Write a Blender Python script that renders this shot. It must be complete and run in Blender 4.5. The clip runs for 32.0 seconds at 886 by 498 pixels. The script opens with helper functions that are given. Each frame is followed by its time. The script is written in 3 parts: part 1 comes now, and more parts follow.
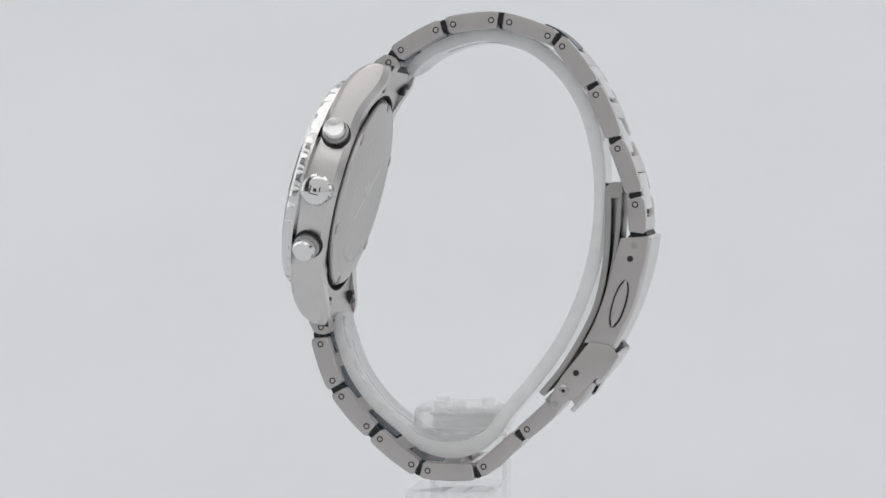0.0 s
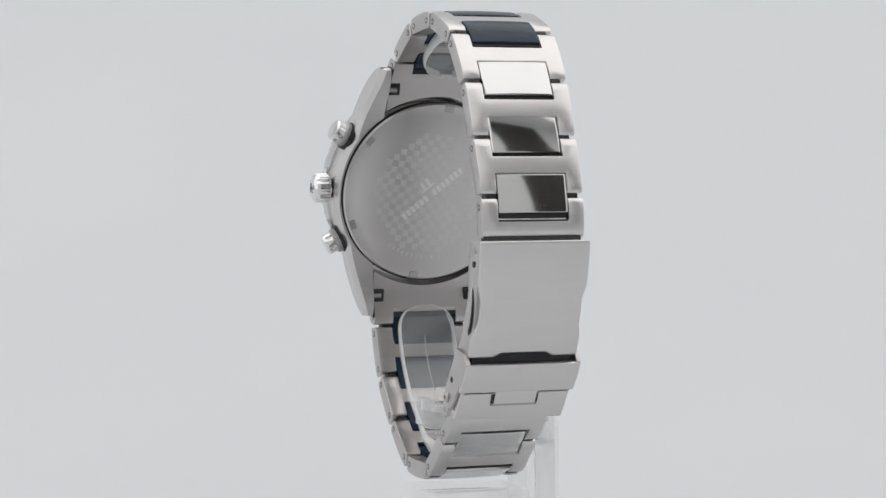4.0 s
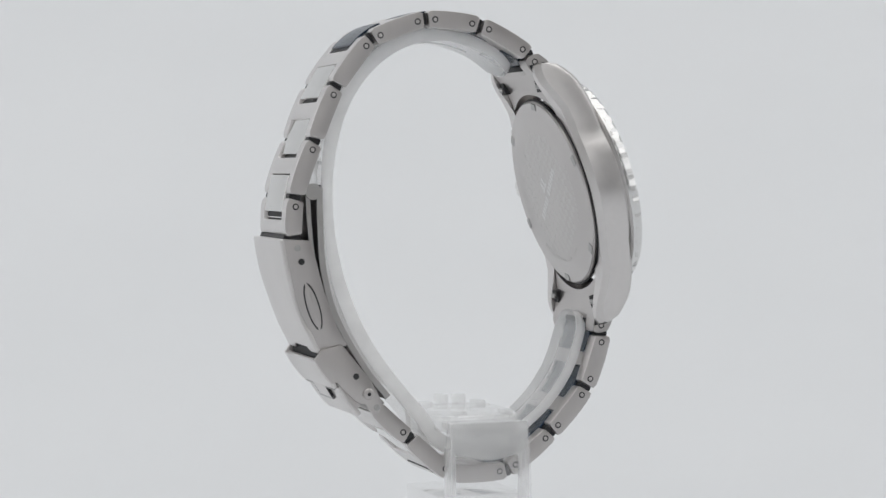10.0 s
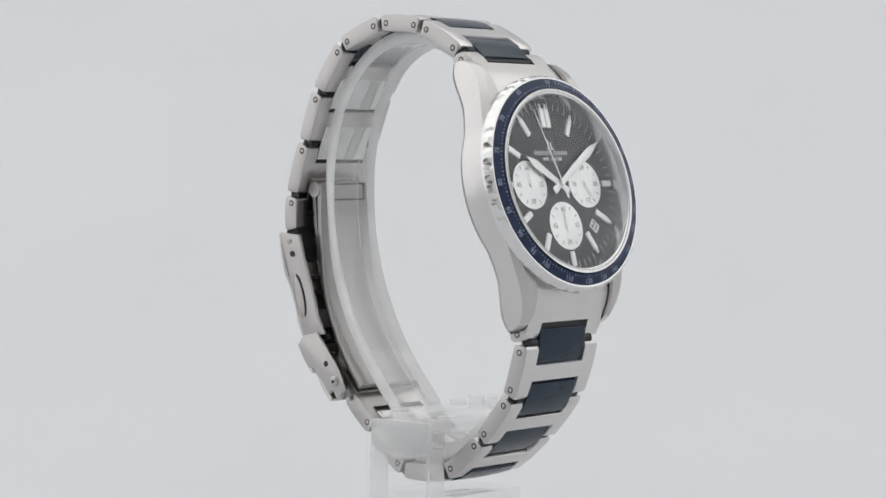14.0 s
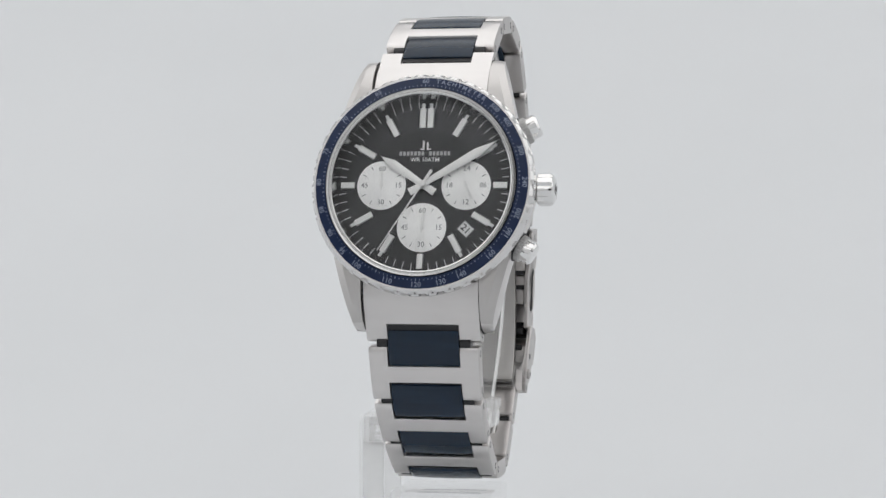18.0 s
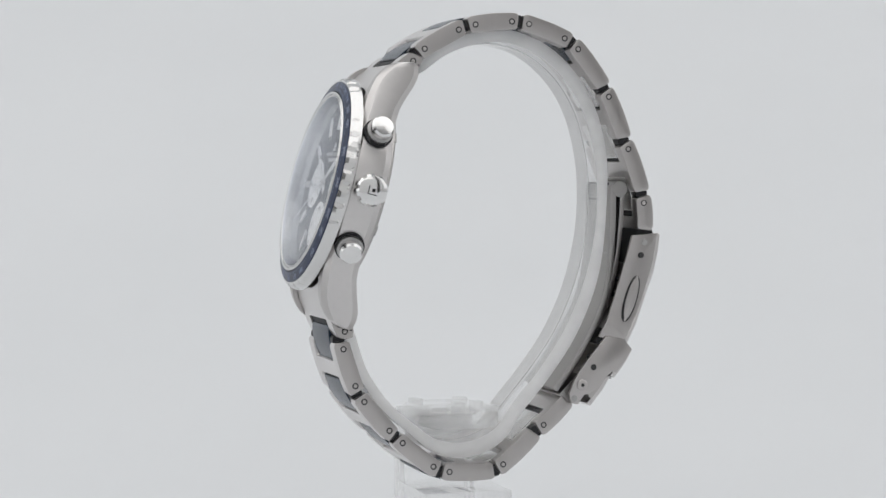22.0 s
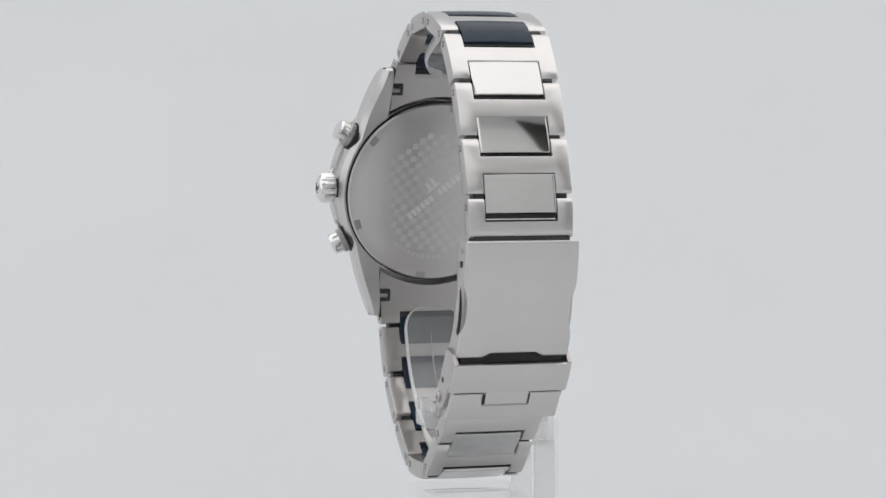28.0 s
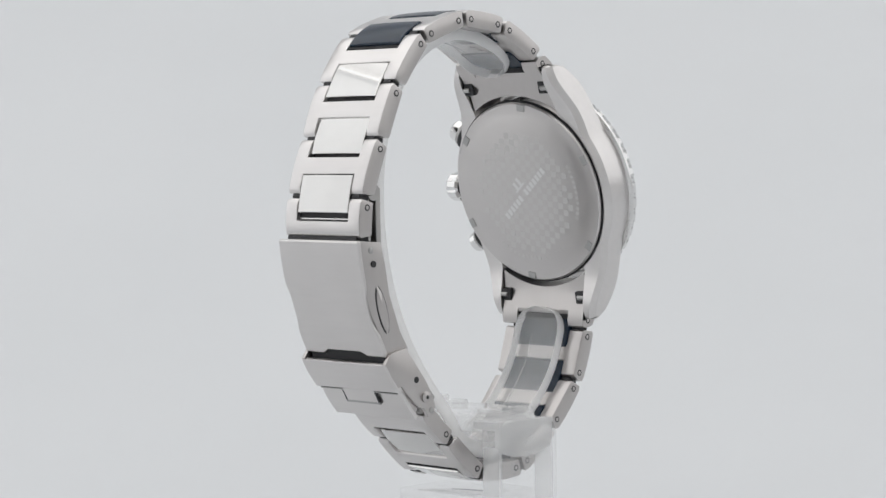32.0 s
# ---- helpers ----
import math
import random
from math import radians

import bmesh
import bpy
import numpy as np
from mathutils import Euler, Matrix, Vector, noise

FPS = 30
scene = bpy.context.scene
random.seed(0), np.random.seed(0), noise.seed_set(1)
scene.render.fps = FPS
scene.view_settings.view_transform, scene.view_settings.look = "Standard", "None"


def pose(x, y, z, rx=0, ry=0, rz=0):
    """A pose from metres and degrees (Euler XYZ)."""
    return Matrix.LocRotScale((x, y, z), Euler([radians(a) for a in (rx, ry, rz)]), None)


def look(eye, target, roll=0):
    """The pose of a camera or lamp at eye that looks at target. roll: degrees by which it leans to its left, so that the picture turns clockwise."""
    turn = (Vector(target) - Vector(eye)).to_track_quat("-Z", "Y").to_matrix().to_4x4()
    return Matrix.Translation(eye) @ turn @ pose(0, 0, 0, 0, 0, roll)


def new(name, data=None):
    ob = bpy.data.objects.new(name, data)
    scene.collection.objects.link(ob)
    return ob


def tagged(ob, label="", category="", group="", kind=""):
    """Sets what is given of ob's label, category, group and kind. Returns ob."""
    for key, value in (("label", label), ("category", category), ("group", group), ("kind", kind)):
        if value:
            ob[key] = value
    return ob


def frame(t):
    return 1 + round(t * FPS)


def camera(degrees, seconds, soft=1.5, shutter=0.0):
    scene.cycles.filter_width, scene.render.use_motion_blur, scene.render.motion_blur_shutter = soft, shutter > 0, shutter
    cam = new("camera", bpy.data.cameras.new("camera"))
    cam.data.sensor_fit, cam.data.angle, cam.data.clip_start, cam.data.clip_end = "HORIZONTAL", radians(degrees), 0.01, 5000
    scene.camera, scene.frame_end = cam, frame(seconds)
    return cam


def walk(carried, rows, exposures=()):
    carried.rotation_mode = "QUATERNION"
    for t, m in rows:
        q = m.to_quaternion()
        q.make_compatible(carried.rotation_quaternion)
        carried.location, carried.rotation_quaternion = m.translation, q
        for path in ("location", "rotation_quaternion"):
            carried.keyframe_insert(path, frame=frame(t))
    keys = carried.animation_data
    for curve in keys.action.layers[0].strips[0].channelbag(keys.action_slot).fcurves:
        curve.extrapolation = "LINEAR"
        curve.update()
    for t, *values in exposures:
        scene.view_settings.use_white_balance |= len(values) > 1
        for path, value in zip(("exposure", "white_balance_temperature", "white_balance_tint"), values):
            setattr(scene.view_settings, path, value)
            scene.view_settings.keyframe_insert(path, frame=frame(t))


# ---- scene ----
MM = 0.001
FLOOR_DROP = 73.0          # height of the turning axis' zero over the floor, mm
cam = camera(22.55, 32.0, soft=1.5)
CAM_POSE = pose(-2.85 * MM, -423.0 * MM, (FLOOR_DROP + 8.7) * MM, 90 - 2.237, 0, 0) @ pose(0, 0, 0, 0, 0, -0.253)
walk(cam, [(0.0, CAM_POSE), (32.0, CAM_POSE)])

# turn of the table under the stand: seconds, degrees
TURN = [(0, 259.5), (1, 244.5), (2, 229.6), (3, 214.4), (4, 199.3), (5, 184.1), (6, 169.0), (7, 153.8), (8, 138.5), (9, 123.3), (10, 108.4), (11, 93.5), (12, 78.4), (13, 63.0), (14, 47.5), (15, 32.6), (16, 17.6), (17, 2.7), (18, -11.7), (19, -26.3), (20, -42.0), (21, -57.7), (22, -73.3), (23, -89.0), (24, -104.0), (25, -119.1), (26, -134.1), (27, -149.2), (28, -164.3), (29, -178.6), (30, -193.5), (31, -208.4), (32, -223.6)]

# ---- light ----
scene.view_settings.exposure = -0.18
world = bpy.data.worlds.new("studio")
scene.world = world
world.use_nodes = True
world.node_tree.nodes["Background"].inputs[0].default_value = (0.86, 0.93, 1.0, 1)
world.node_tree.nodes["Background"].inputs[1].default_value = 0.04


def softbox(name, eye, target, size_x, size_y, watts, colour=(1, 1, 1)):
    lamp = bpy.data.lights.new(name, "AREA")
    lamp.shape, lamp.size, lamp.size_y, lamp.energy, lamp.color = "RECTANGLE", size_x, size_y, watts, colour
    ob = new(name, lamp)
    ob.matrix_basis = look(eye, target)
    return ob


softbox("softbox_top", (0, 0.14, 0.93), (0, 0.16, 0.0), 1.96, 1.34, 8.4, (1.0, 0.99, 0.975))
softbox("softbox_east", (0.985, 0.05, 0.50), (0, 0.05, 0.45), 1.2, 0.92, 2.1, (0.98, 0.99, 1.0))
softbox("front_fill", (-0.05, -0.69, 0.66), (-0.05, 0.0, 0.56), 0.9, 0.56, 1.05, (1.0, 0.995, 0.985))
softbox("softbox_west", (-0.985, 0.15, 0.48), (0, 0.15, 0.45), 1.2, 0.92, 2.2, (0.98, 0.99, 1.0))


# ---- materials ----
def material(name, base, rough=0.4, metal=0.0, spec=0.5):
    m = bpy.data.materials.new(name)
    m.use_nodes = True
    nt = m.node_tree
    b = nt.nodes["Principled BSDF"]
    b.inputs["Base Color"].default_value = (*base, 1)
    b.inputs["Roughness"].default_value = rough
    b.inputs["Metallic"].default_value = metal
    b.inputs["Specular IOR Level"].default_value = spec
    return m, nt, b


def node(nt, kind, **values):
    n = nt.nodes.new(kind)
    for k, v in values.items():
        n.inputs[k].default_value = v
    return n


def ramp(nt, source, low, high, lo_at=0.3, hi_at=0.7):
    r = nt.nodes.new("ShaderNodeValToRGB")
    e = r.color_ramp.elements
    e[0].position, e[0].color = lo_at, (*low, 1)
    e[1].position, e[1].color = hi_at, (*high, 1)
    nt.links.new(source, r.inputs[0])
    return r.outputs[0]


def grain(nt, stretch, scale, detail=4.0):
    """Noise in object space, drawn out along an axis, for brushed metal."""
    tc = nt.nodes.new("ShaderNodeTexCoord")
    mp = nt.nodes.new("ShaderNodeMapping")
    mp.inputs["Scale"].default_value = stretch
    nt.links.new(tc.outputs["Object"], mp.inputs[0])
    n = node(nt, "ShaderNodeTexNoise", Scale=scale, Detail=detail)
    nt.links.new(mp.outputs[0], n.inputs["Vector"])
    return n.outputs["Fac"]


def brushed(name, base, rough, stretch):
    m, nt, b = material(name, base, rough, 1.0)
    fine = grain(nt, stretch, 900.0, 2.0)
    wide = grain(nt, (1, 1, 1), 60.0, 2.0)
    lo = tuple(v * 0.955 for v in base)
    mix = nt.nodes.new("ShaderNodeMix")
    mix.data_type, mix.blend_type = "RGBA", "MULTIPLY"
    mix.inputs[0].default_value = 1.0
    nt.links.new(ramp(nt, fine, lo, base, 0.15, 0.85), mix.inputs[6])
    nt.links.new(ramp(nt, wide, (0.94, 0.94, 0.94), (1, 1, 1)), mix.inputs[7])
    nt.links.new(mix.outputs[2], b.inputs["Base Color"])
    r = ramp(nt, fine, (rough - 0.02,) * 3, (rough + 0.025,) * 3, 0.15, 0.85)
    nt.links.new(r, b.inputs["Roughness"])
    return m


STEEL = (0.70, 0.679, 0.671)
SHADED_STEEL = (0.535, 0.512, 0.502)
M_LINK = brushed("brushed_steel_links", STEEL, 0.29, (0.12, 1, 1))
M_SIDE = brushed("brushed_steel_shaded", SHADED_STEEL, 0.29, (1, 1, 0.10))
M_CASE = brushed("brushed_case_steel_shaded", (0.585, 0.566, 0.556), 0.33, (1, 1, 0.10))
M_BACK = brushed("satin_steel_back", (0.615, 0.594, 0.586), 0.36, (0.2, 1, 0.2))
M_POLISH, _nt, _b = material("polished_steel", (0.80, 0.795, 0.79), 0.10, 1.0)
_r = ramp(_nt, grain(_nt, (1, 1, 1), 250.0), (0.07,) * 3, (0.16,) * 3)
_nt.links.new(_r, _b.inputs["Roughness"])
M_INLAY, _nt, _b = material("mirror_polished_steel", (0.74, 0.73, 0.72), 0.06, 1.0)
_nt.links.new(ramp(_nt, grain(_nt, (1, 1, 1), 80.0, 2.0), (0.65, 0.643, 0.632), (0.68, 0.673, 0.662)), _b.inputs["Base Color"])
M_RIM, _, _ = material("satin_bezel_steel", (0.73, 0.725, 0.72), 0.2, 1.0)
M_REHAUT, _, _ = material("satin_ring_steel", (0.66, 0.66, 0.655), 0.2, 1.0)
M_INNER = brushed("inner_steel", (0.44, 0.43, 0.42), 0.38, (0.15, 1, 1))
M_PIN, _, _ = material("pin_steel", (0.42, 0.415, 0.41), 0.35, 1.0)
M_KNUCKLE, _, _ = material("gap_shade_and_mark_steel", (0.05, 0.05, 0.052), 0.4, 1.0)
M_DARK, _, _ = material("recess_shade_and_print", (0.02, 0.02, 0.022), 0.6, 0.0)

M_BLUE, _nt, _b = material("blue_ceramic", (0.008, 0.020, 0.052), 0.25, 0.0, 0.32)
_b.inputs["Coat Weight"].default_value = 0.08
_b.inputs["Coat Roughness"].default_value = 0.12
_nt.links.new(ramp(_nt, grain(_nt, (0.15, 1, 1), 700.0), (0.006, 0.017, 0.034), (0.008, 0.022, 0.045)), _b.inputs["Base Color"])

M_BEZEL, _nt, _b = material("blue_bezel_insert", (0.007, 0.016, 0.05), 0.3, 0.0, 0.3)
_b.inputs["Coat Weight"].default_value = 0.03
_nt.links.new(ramp(_nt, grain(_nt, (1, 1, 1), 400.0), (0.007, 0.017, 0.052), (0.010, 0.023, 0.070)), _b.inputs["Base Color"])

M_DIAL, _nt, _b = material("black_dial", (0.012, 0.012, 0.013), 0.34, 0.0, 0.5)
_nt.links.new(ramp(_nt, grain(_nt, (1, 1, 1), 2500.0), (0.0185, 0.0185, 0.019), (0.0195, 0.0195, 0.020)), _b.inputs["Base Color"])

M_SUB, _nt, _b = material("silver_subdial", (0.93, 0.93, 0.92), 0.40, 0.6)
_b.inputs["Anisotropic"].default_value = 0.75
_tg = _nt.nodes.new("ShaderNodeTangent")
_tg.direction_type, _tg.axis = "RADIAL", "Z"
_nt.links.new(_tg.outputs[0], _b.inputs["Tangent"])
_nt.links.new(ramp(_nt, grain(_nt, (1, 1, 1), 800.0), (0.90, 0.90, 0.89), (0.96, 0.96, 0.95)), _b.inputs["Base Color"])
M_INDEX, _, _ = material("silver_index", (0.80, 0.80, 0.79), 0.42, 1.0)
M_LUME, _, _ = material("pale_lume", (0.72, 0.73, 0.72), 0.5)
M_PRINT, _, _ = material("white_print", (0.78, 0.78, 0.78), 0.5)
M_BLUEPRINT, _, _ = material("pale_blue_print", (0.21, 0.245, 0.34), 0.5)
M_MIDPRINT, _, _ = material("soft_white_print", (0.46, 0.46, 0.46), 0.5)
M_GREYPRINT, _, _ = material("grey_print", (0.17, 0.17, 0.175), 0.5)
M_LETTER, _, _ = material("polished_etching", (0.72, 0.715, 0.71), 0.38, 1.0)
M_ETCH, _, _ = material("etched_steel", (0.615, 0.603, 0.592), 0.45, 1.0)


def gloss_mix(nt, base, gloss, least, most, power):
    """Reflection over a base, stronger at grazing angles."""
    lw = node(nt, "ShaderNodeLayerWeight", Blend=0.5)
    pw = node(nt, "ShaderNodeMath")
    pw.operation = "POWER"
    pw.inputs[1].default_value = power
    fr = node(nt, "ShaderNodeMapRange")
    fr.inputs["To Min"].default_value, fr.inputs["To Max"].default_value = least, most
    mix = nt.nodes.new("ShaderNodeMixShader")
    nt.links.new(lw.outputs["Facing"], pw.inputs[0])
    nt.links.new(pw.outputs[0], fr.inputs["Value"])
    nt.links.new(fr.outputs[0], mix.inputs[0])
    nt.links.new(base, mix.inputs[1])
    nt.links.new(gloss, mix.inputs[2])
    return mix.outputs[0]


def acrylic(name, milk, white_share=0.5):
    """Clear plastic: see-through, with a gloss; its milky white scatter stands for light caught inside."""
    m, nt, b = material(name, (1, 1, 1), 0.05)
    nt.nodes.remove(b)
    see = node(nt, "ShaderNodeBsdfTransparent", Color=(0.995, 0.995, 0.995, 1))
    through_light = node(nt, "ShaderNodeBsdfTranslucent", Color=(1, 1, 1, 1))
    white_lobe = node(nt, "ShaderNodeBsdfDiffuse", Color=(1, 1, 1, 1))
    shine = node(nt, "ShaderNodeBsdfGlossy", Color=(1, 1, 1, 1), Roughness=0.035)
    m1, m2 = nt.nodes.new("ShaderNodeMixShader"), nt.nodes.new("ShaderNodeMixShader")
    m1.inputs[0].default_value = white_share
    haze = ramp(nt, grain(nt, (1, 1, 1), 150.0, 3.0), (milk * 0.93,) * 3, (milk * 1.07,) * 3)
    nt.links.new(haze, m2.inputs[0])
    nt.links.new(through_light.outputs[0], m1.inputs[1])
    nt.links.new(white_lobe.outputs[0], m1.inputs[2])
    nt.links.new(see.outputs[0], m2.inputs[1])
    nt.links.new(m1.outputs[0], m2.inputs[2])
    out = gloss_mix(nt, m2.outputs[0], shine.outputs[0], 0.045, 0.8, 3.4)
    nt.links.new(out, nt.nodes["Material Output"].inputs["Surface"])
    return m


M_ACRYLIC = acrylic("clear_acrylic", 0.14)
M_CLEAR = acrylic("clear_acrylic_panel", 0.06)
M_RIMMED = acrylic("edge_light_acrylic", 0.92, 0.7)
M_MILK = acrylic("whitened_acrylic_edge", 0.30)
M_HUB = acrylic("whitened_acrylic", 0.24)
M_ARM = acrylic("bright_whitened_acrylic", 0.32, 0.6)
M_GLASS, _nt, _b = material("coated_crystal", (1, 1, 1), 0.02, 0.0, 0.5)
_see = node(_nt, "ShaderNodeBsdfTransparent", Color=(0.985, 0.985, 0.985, 1))
_gloss = node(_nt, "ShaderNodeBsdfGlossy", Color=(0.9, 0.93, 1.0, 1), Roughness=0.03)
_nt.links.new(gloss_mix(_nt, _see.outputs[0], _gloss.outputs[0], 0.018, 0.7, 4.0), _nt.nodes["Material Output"].inputs["Surface"])
_nt.nodes.remove(_b)

M_SWEEP, _nt, _b = material("light_grey_paper_sweep", (0.64, 0.65, 0.66), 0.9, 0.0, 0.2)
_n = grain(_nt, (1, 1, 1), 6.0, 3.0)
_nt.links.new(ramp(_nt, _n, (0.633, 0.648, 0.666), (0.653, 0.667, 0.685)), _b.inputs["Base Color"])
_bp = node(_nt, "ShaderNodeBump", Strength=0.03, Distance=0.0003)
_nt.links.new(grain(_nt, (1, 1, 1), 900.0), _bp.inputs["Height"])
_nt.links.new(_bp.outputs[0], _b.inputs["Normal"])
M_CLOTH, _nt, _b = material("white_tent_cloth", (0.82, 0.82, 0.82), 0.9, 0.0, 0.2)
_nt.links.new(ramp(_nt, grain(_nt, (1, 1, 1), 25.0), (0.70, 0.70, 0.70), (0.74, 0.74, 0.74)), _b.inputs["Base Color"])


M_GREY, _nt, _b = material("dark_grey_cloth", (0.05, 0.048, 0.046), 0.9, 0.0, 0.2)
_nt.links.new(ramp(_nt, grain(_nt, (1, 1, 1), 25.0), (0.045, 0.043, 0.041), (0.056, 0.053, 0.051)), _b.inputs["Base Color"])


# ---- mesh tools: all in millimetres, brought to metres in part() ----
def finish(bm, name, mat, smooth=40.0, scale=MM):
    bmesh.ops.recalc_face_normals(bm, faces=bm.faces)
    if scale != 1:
        bmesh.ops.scale(bm, vec=(scale,) * 3, verts=bm.verts)
    me = bpy.data.meshes.new(name)
    limit = radians(smooth)
    for e in bm.edges:
        if len(e.link_faces) == 2 and e.calc_face_angle(0.0) > limit:
            e.smooth = False
    for f in bm.faces:
        f.smooth = True
    bm.to_mesh(me)
    bm.free()
    me.materials.append(mat)
    return me


def part(name, bm, mat, parent, label="", m=None, smooth=40.0):
    ob = new(name, finish(bm, name, mat, smooth) if isinstance(bm, bmesh.types.BMesh) else bm)
    ob.parent = parent
    if m is not None:
        ob.matrix_basis = m
    if label:
        tagged(ob, label)
    return ob


def bevel(bm, width, seg=2, angle=35.0):
    bmesh.ops.recalc_face_normals(bm, faces=bm.faces)
    es = [e for e in bm.edges if len(e.link_faces) == 2 and e.calc_face_angle(0.0) > radians(angle)]
    bmesh.ops.bevel(bm, geom=es, offset=width, offset_type="OFFSET", segments=seg, profile=0.6, affect="EDGES", clamp_overlap=True)
    return bm


def put(bm, m):
    bmesh.ops.transform(bm, matrix=m, verts=bm.verts)
    return bm


def box(x0, x1, y0, y1, z0, z1, width=0.0, seg=2):
    bm = bmesh.new()
    v = [bm.verts.new(p) for p in ((x0, y0, z0), (x1, y0, z0), (x1, y1, z0), (x0, y1, z0), (x0, y0, z1), (x1, y0, z1), (x1, y1, z1), (x0, y1, z1))]
    for q in ((3, 2, 1, 0), (4, 5, 6, 7), (0, 1, 5, 4), (1, 2, 6, 5), (2, 3, 7, 6), (3, 0, 4, 7)):
        bm.faces.new([v[i] for i in q])
    return bevel(bm, width, seg) if width else bm


def prism(points, x0, x1, width=0.0, seg=2):
    """A (y, z) outline drawn out from x0 to x1."""
    bm = bmesh.new()
    a = [bm.verts.new((x0, y, z)) for y, z in points]
    b = [bm.verts.new((x1, y, z)) for y, z in points]
    n = len(points)
    bm.faces.new(a)
    bm.faces.new(b[::-1])
    for i in range(n):
        bm.faces.new((a[i], a[(i + 1) % n], b[(i + 1) % n], b[i]))
    return bevel(bm, width, seg) if width else bm


def plate(path, thick, x0, x1, width=0.0):
    """A bent plate along a (y, z) path; thick lies on the left of the way."""
    left = []
    for i, p in enumerate(path):
        a, b = Vector(path[max(i - 1, 0)]), Vector(path[min(i + 1, len(path) - 1)])
        d = (b - a).normalized()
        left.append((p[0] - d.y * thick, p[1] + d.x * thick))
    bm = bmesh.new()
    rings = []
    for p, q in zip(path, left):
        rings.append([bm.verts.new(c) for c in ((x0, *p), (x1, *p), (x1, *q), (x0, *q))])
    for r, s in zip(rings, rings[1:]):
        for i in range(4):
            bm.faces.new((r[i], r[(i + 1) % 4], s[(i + 1) % 4], s[i]))
    bm.faces.new(rings[0])
    bm.faces.new(rings[-1][::-1])
    return bevel(bm, width) if width else bm


def lathe(profile, seg=96, shift=None, closed=True):
    """A (radius, height) outline turned round z. shift(i, j) moves a radius."""
    bm = bmesh.new()
    rings = []
    for i in range(seg):
        a = 2 * math.pi * i / seg
        ring = []
        for j, (r, z) in enumerate(profile):
            rr = r + (shift(i, j) if shift else 0.0)
            ring.append(bm.verts.new((rr * math.sin(a), rr * math.cos(a), z)))
        rings.append(ring)
    n = len(profile)
    for i in range(seg):
        r, s = rings[i], rings[(i + 1) % seg]
        for j in range(n if closed else n - 1):
            bm.faces.new((r[j], s[j], s[(j + 1) % n], r[(j + 1) % n]))
    if not closed:
        bm.faces.new([r[0] for r in rings])
        bm.faces.new([r[-1] for r in rings][::-1])
    bmesh.ops.remove_doubles(bm, verts=bm.verts, dist=1e-5)
    return bm


def join(*bms):
    """Several solids in one mesh."""
    me = bpy.data.meshes.new("tmp")
    out = bmesh.new()
    for b in bms:
        b.to_mesh(me)
        out.from_mesh(me)
        b.free()
    bpy.data.meshes.remove(me)
    return out


def smooth_path(points, steps=6):
    """Catmull-Rom through (y, z) points."""
    out = []
    p = [Vector(q) for q in points]
    p = [2 * p[0] - p[1], *p, 2 * p[-1] - p[-2]]
    for i in range(1, len(p) - 2):
        for k in range(steps):
            t = k / steps
            a, b, c, d = p[i - 1:i + 3]
            out.append(0.5 * (2 * b + (c - a) * t + (2 * a - 5 * b + 4 * c - d) * t * t + (3 * b - a - 3 * c + d) * t ** 3))
    out.append(p[-2])
    return [tuple(q) for q in out]


def lettering(text, size, thick=0.03, bold=0.0):
    """Writing in the built-in font as a mesh, centred, in millimetres."""
    cu = bpy.data.curves.new("lettering", "FONT")
    cu.body, cu.size, cu.align_x, cu.align_y = text, size, "CENTER", "CENTER"
    cu.extrude, cu.resolution_u, cu.offset = thick, 2, bold
    ob = bpy.data.objects.new("lettering", cu)
    scene.collection.objects.link(ob)
    me = bpy.data.meshes.new_from_object(ob.evaluated_get(bpy.context.evaluated_depsgraph_get()))
    bm = bmesh.new()
    bm.from_mesh(me)
    bpy.data.meshes.remove(me)
    bpy.data.objects.remove(ob)
    bpy.data.curves.remove(cu)
    return bm


# ---- the studio ----
def studio():
    sweep = [(-0.70, 0.0), (0.06, 0.0)]
    for k in range(1, 33):
        a = math.pi / 2 * k / 32
        sweep.append((0.06 + 0.90 * math.sin(a), 0.90 - 0.90 * math.cos(a)))
    sweep.append((0.96, 1.0))
    bm = plate([(y * 1000, z * 1000) for y, z in sweep], -4.0, -1000, 1000)
    tagged(new("backdrop", finish(bm, "backdrop", M_SWEEP)), "seamless light grey paper sweep as floor and background", "backdrop", kind="structure")
    for name, x0, x1, y0, y1 in (("wall_west", -1010, -1002, -660, 970), ("wall_east", 1002, 1010, -700, 970), ("wall_south", -655, 610, -708, -700), ("wall_southeast", 820, 1000, -708, -700), ("dark_panel_1", 610, 820, -708, -700), ("dark_panel_2", -1010, -655, -708, -700), ("dark_panel_3", -1010, -1002, -698, -662)):
        bm = box(x0, x1, y0, y1, 0, 1000)
        tagged(new(name, finish(bm, name, M_GREY if name.startswith("dark_panel") else M_CLOTH)), "unseen dark grey cloth panel, added for dark reflections in the inlays" if name.startswith("dark_panel") else "plain pale cloth panel of the light tent", "tent flap" if name.startswith("dark_panel") else "wall", kind="structure")
    bm = box(-1010, 1010, -708, 970, 1003, 1010)
    tagged(new("ceiling", finish(bm, "ceiling", M_CLOTH)), "plain white cloth top of the light tent", "ceiling", kind="structure")


# ---- the watch ----
BASE = 51.6                       # lowest point of the bracelet under zero, mm
CENTRE = -1.1                    # middle of the watch across, mm
TILT = 15.0
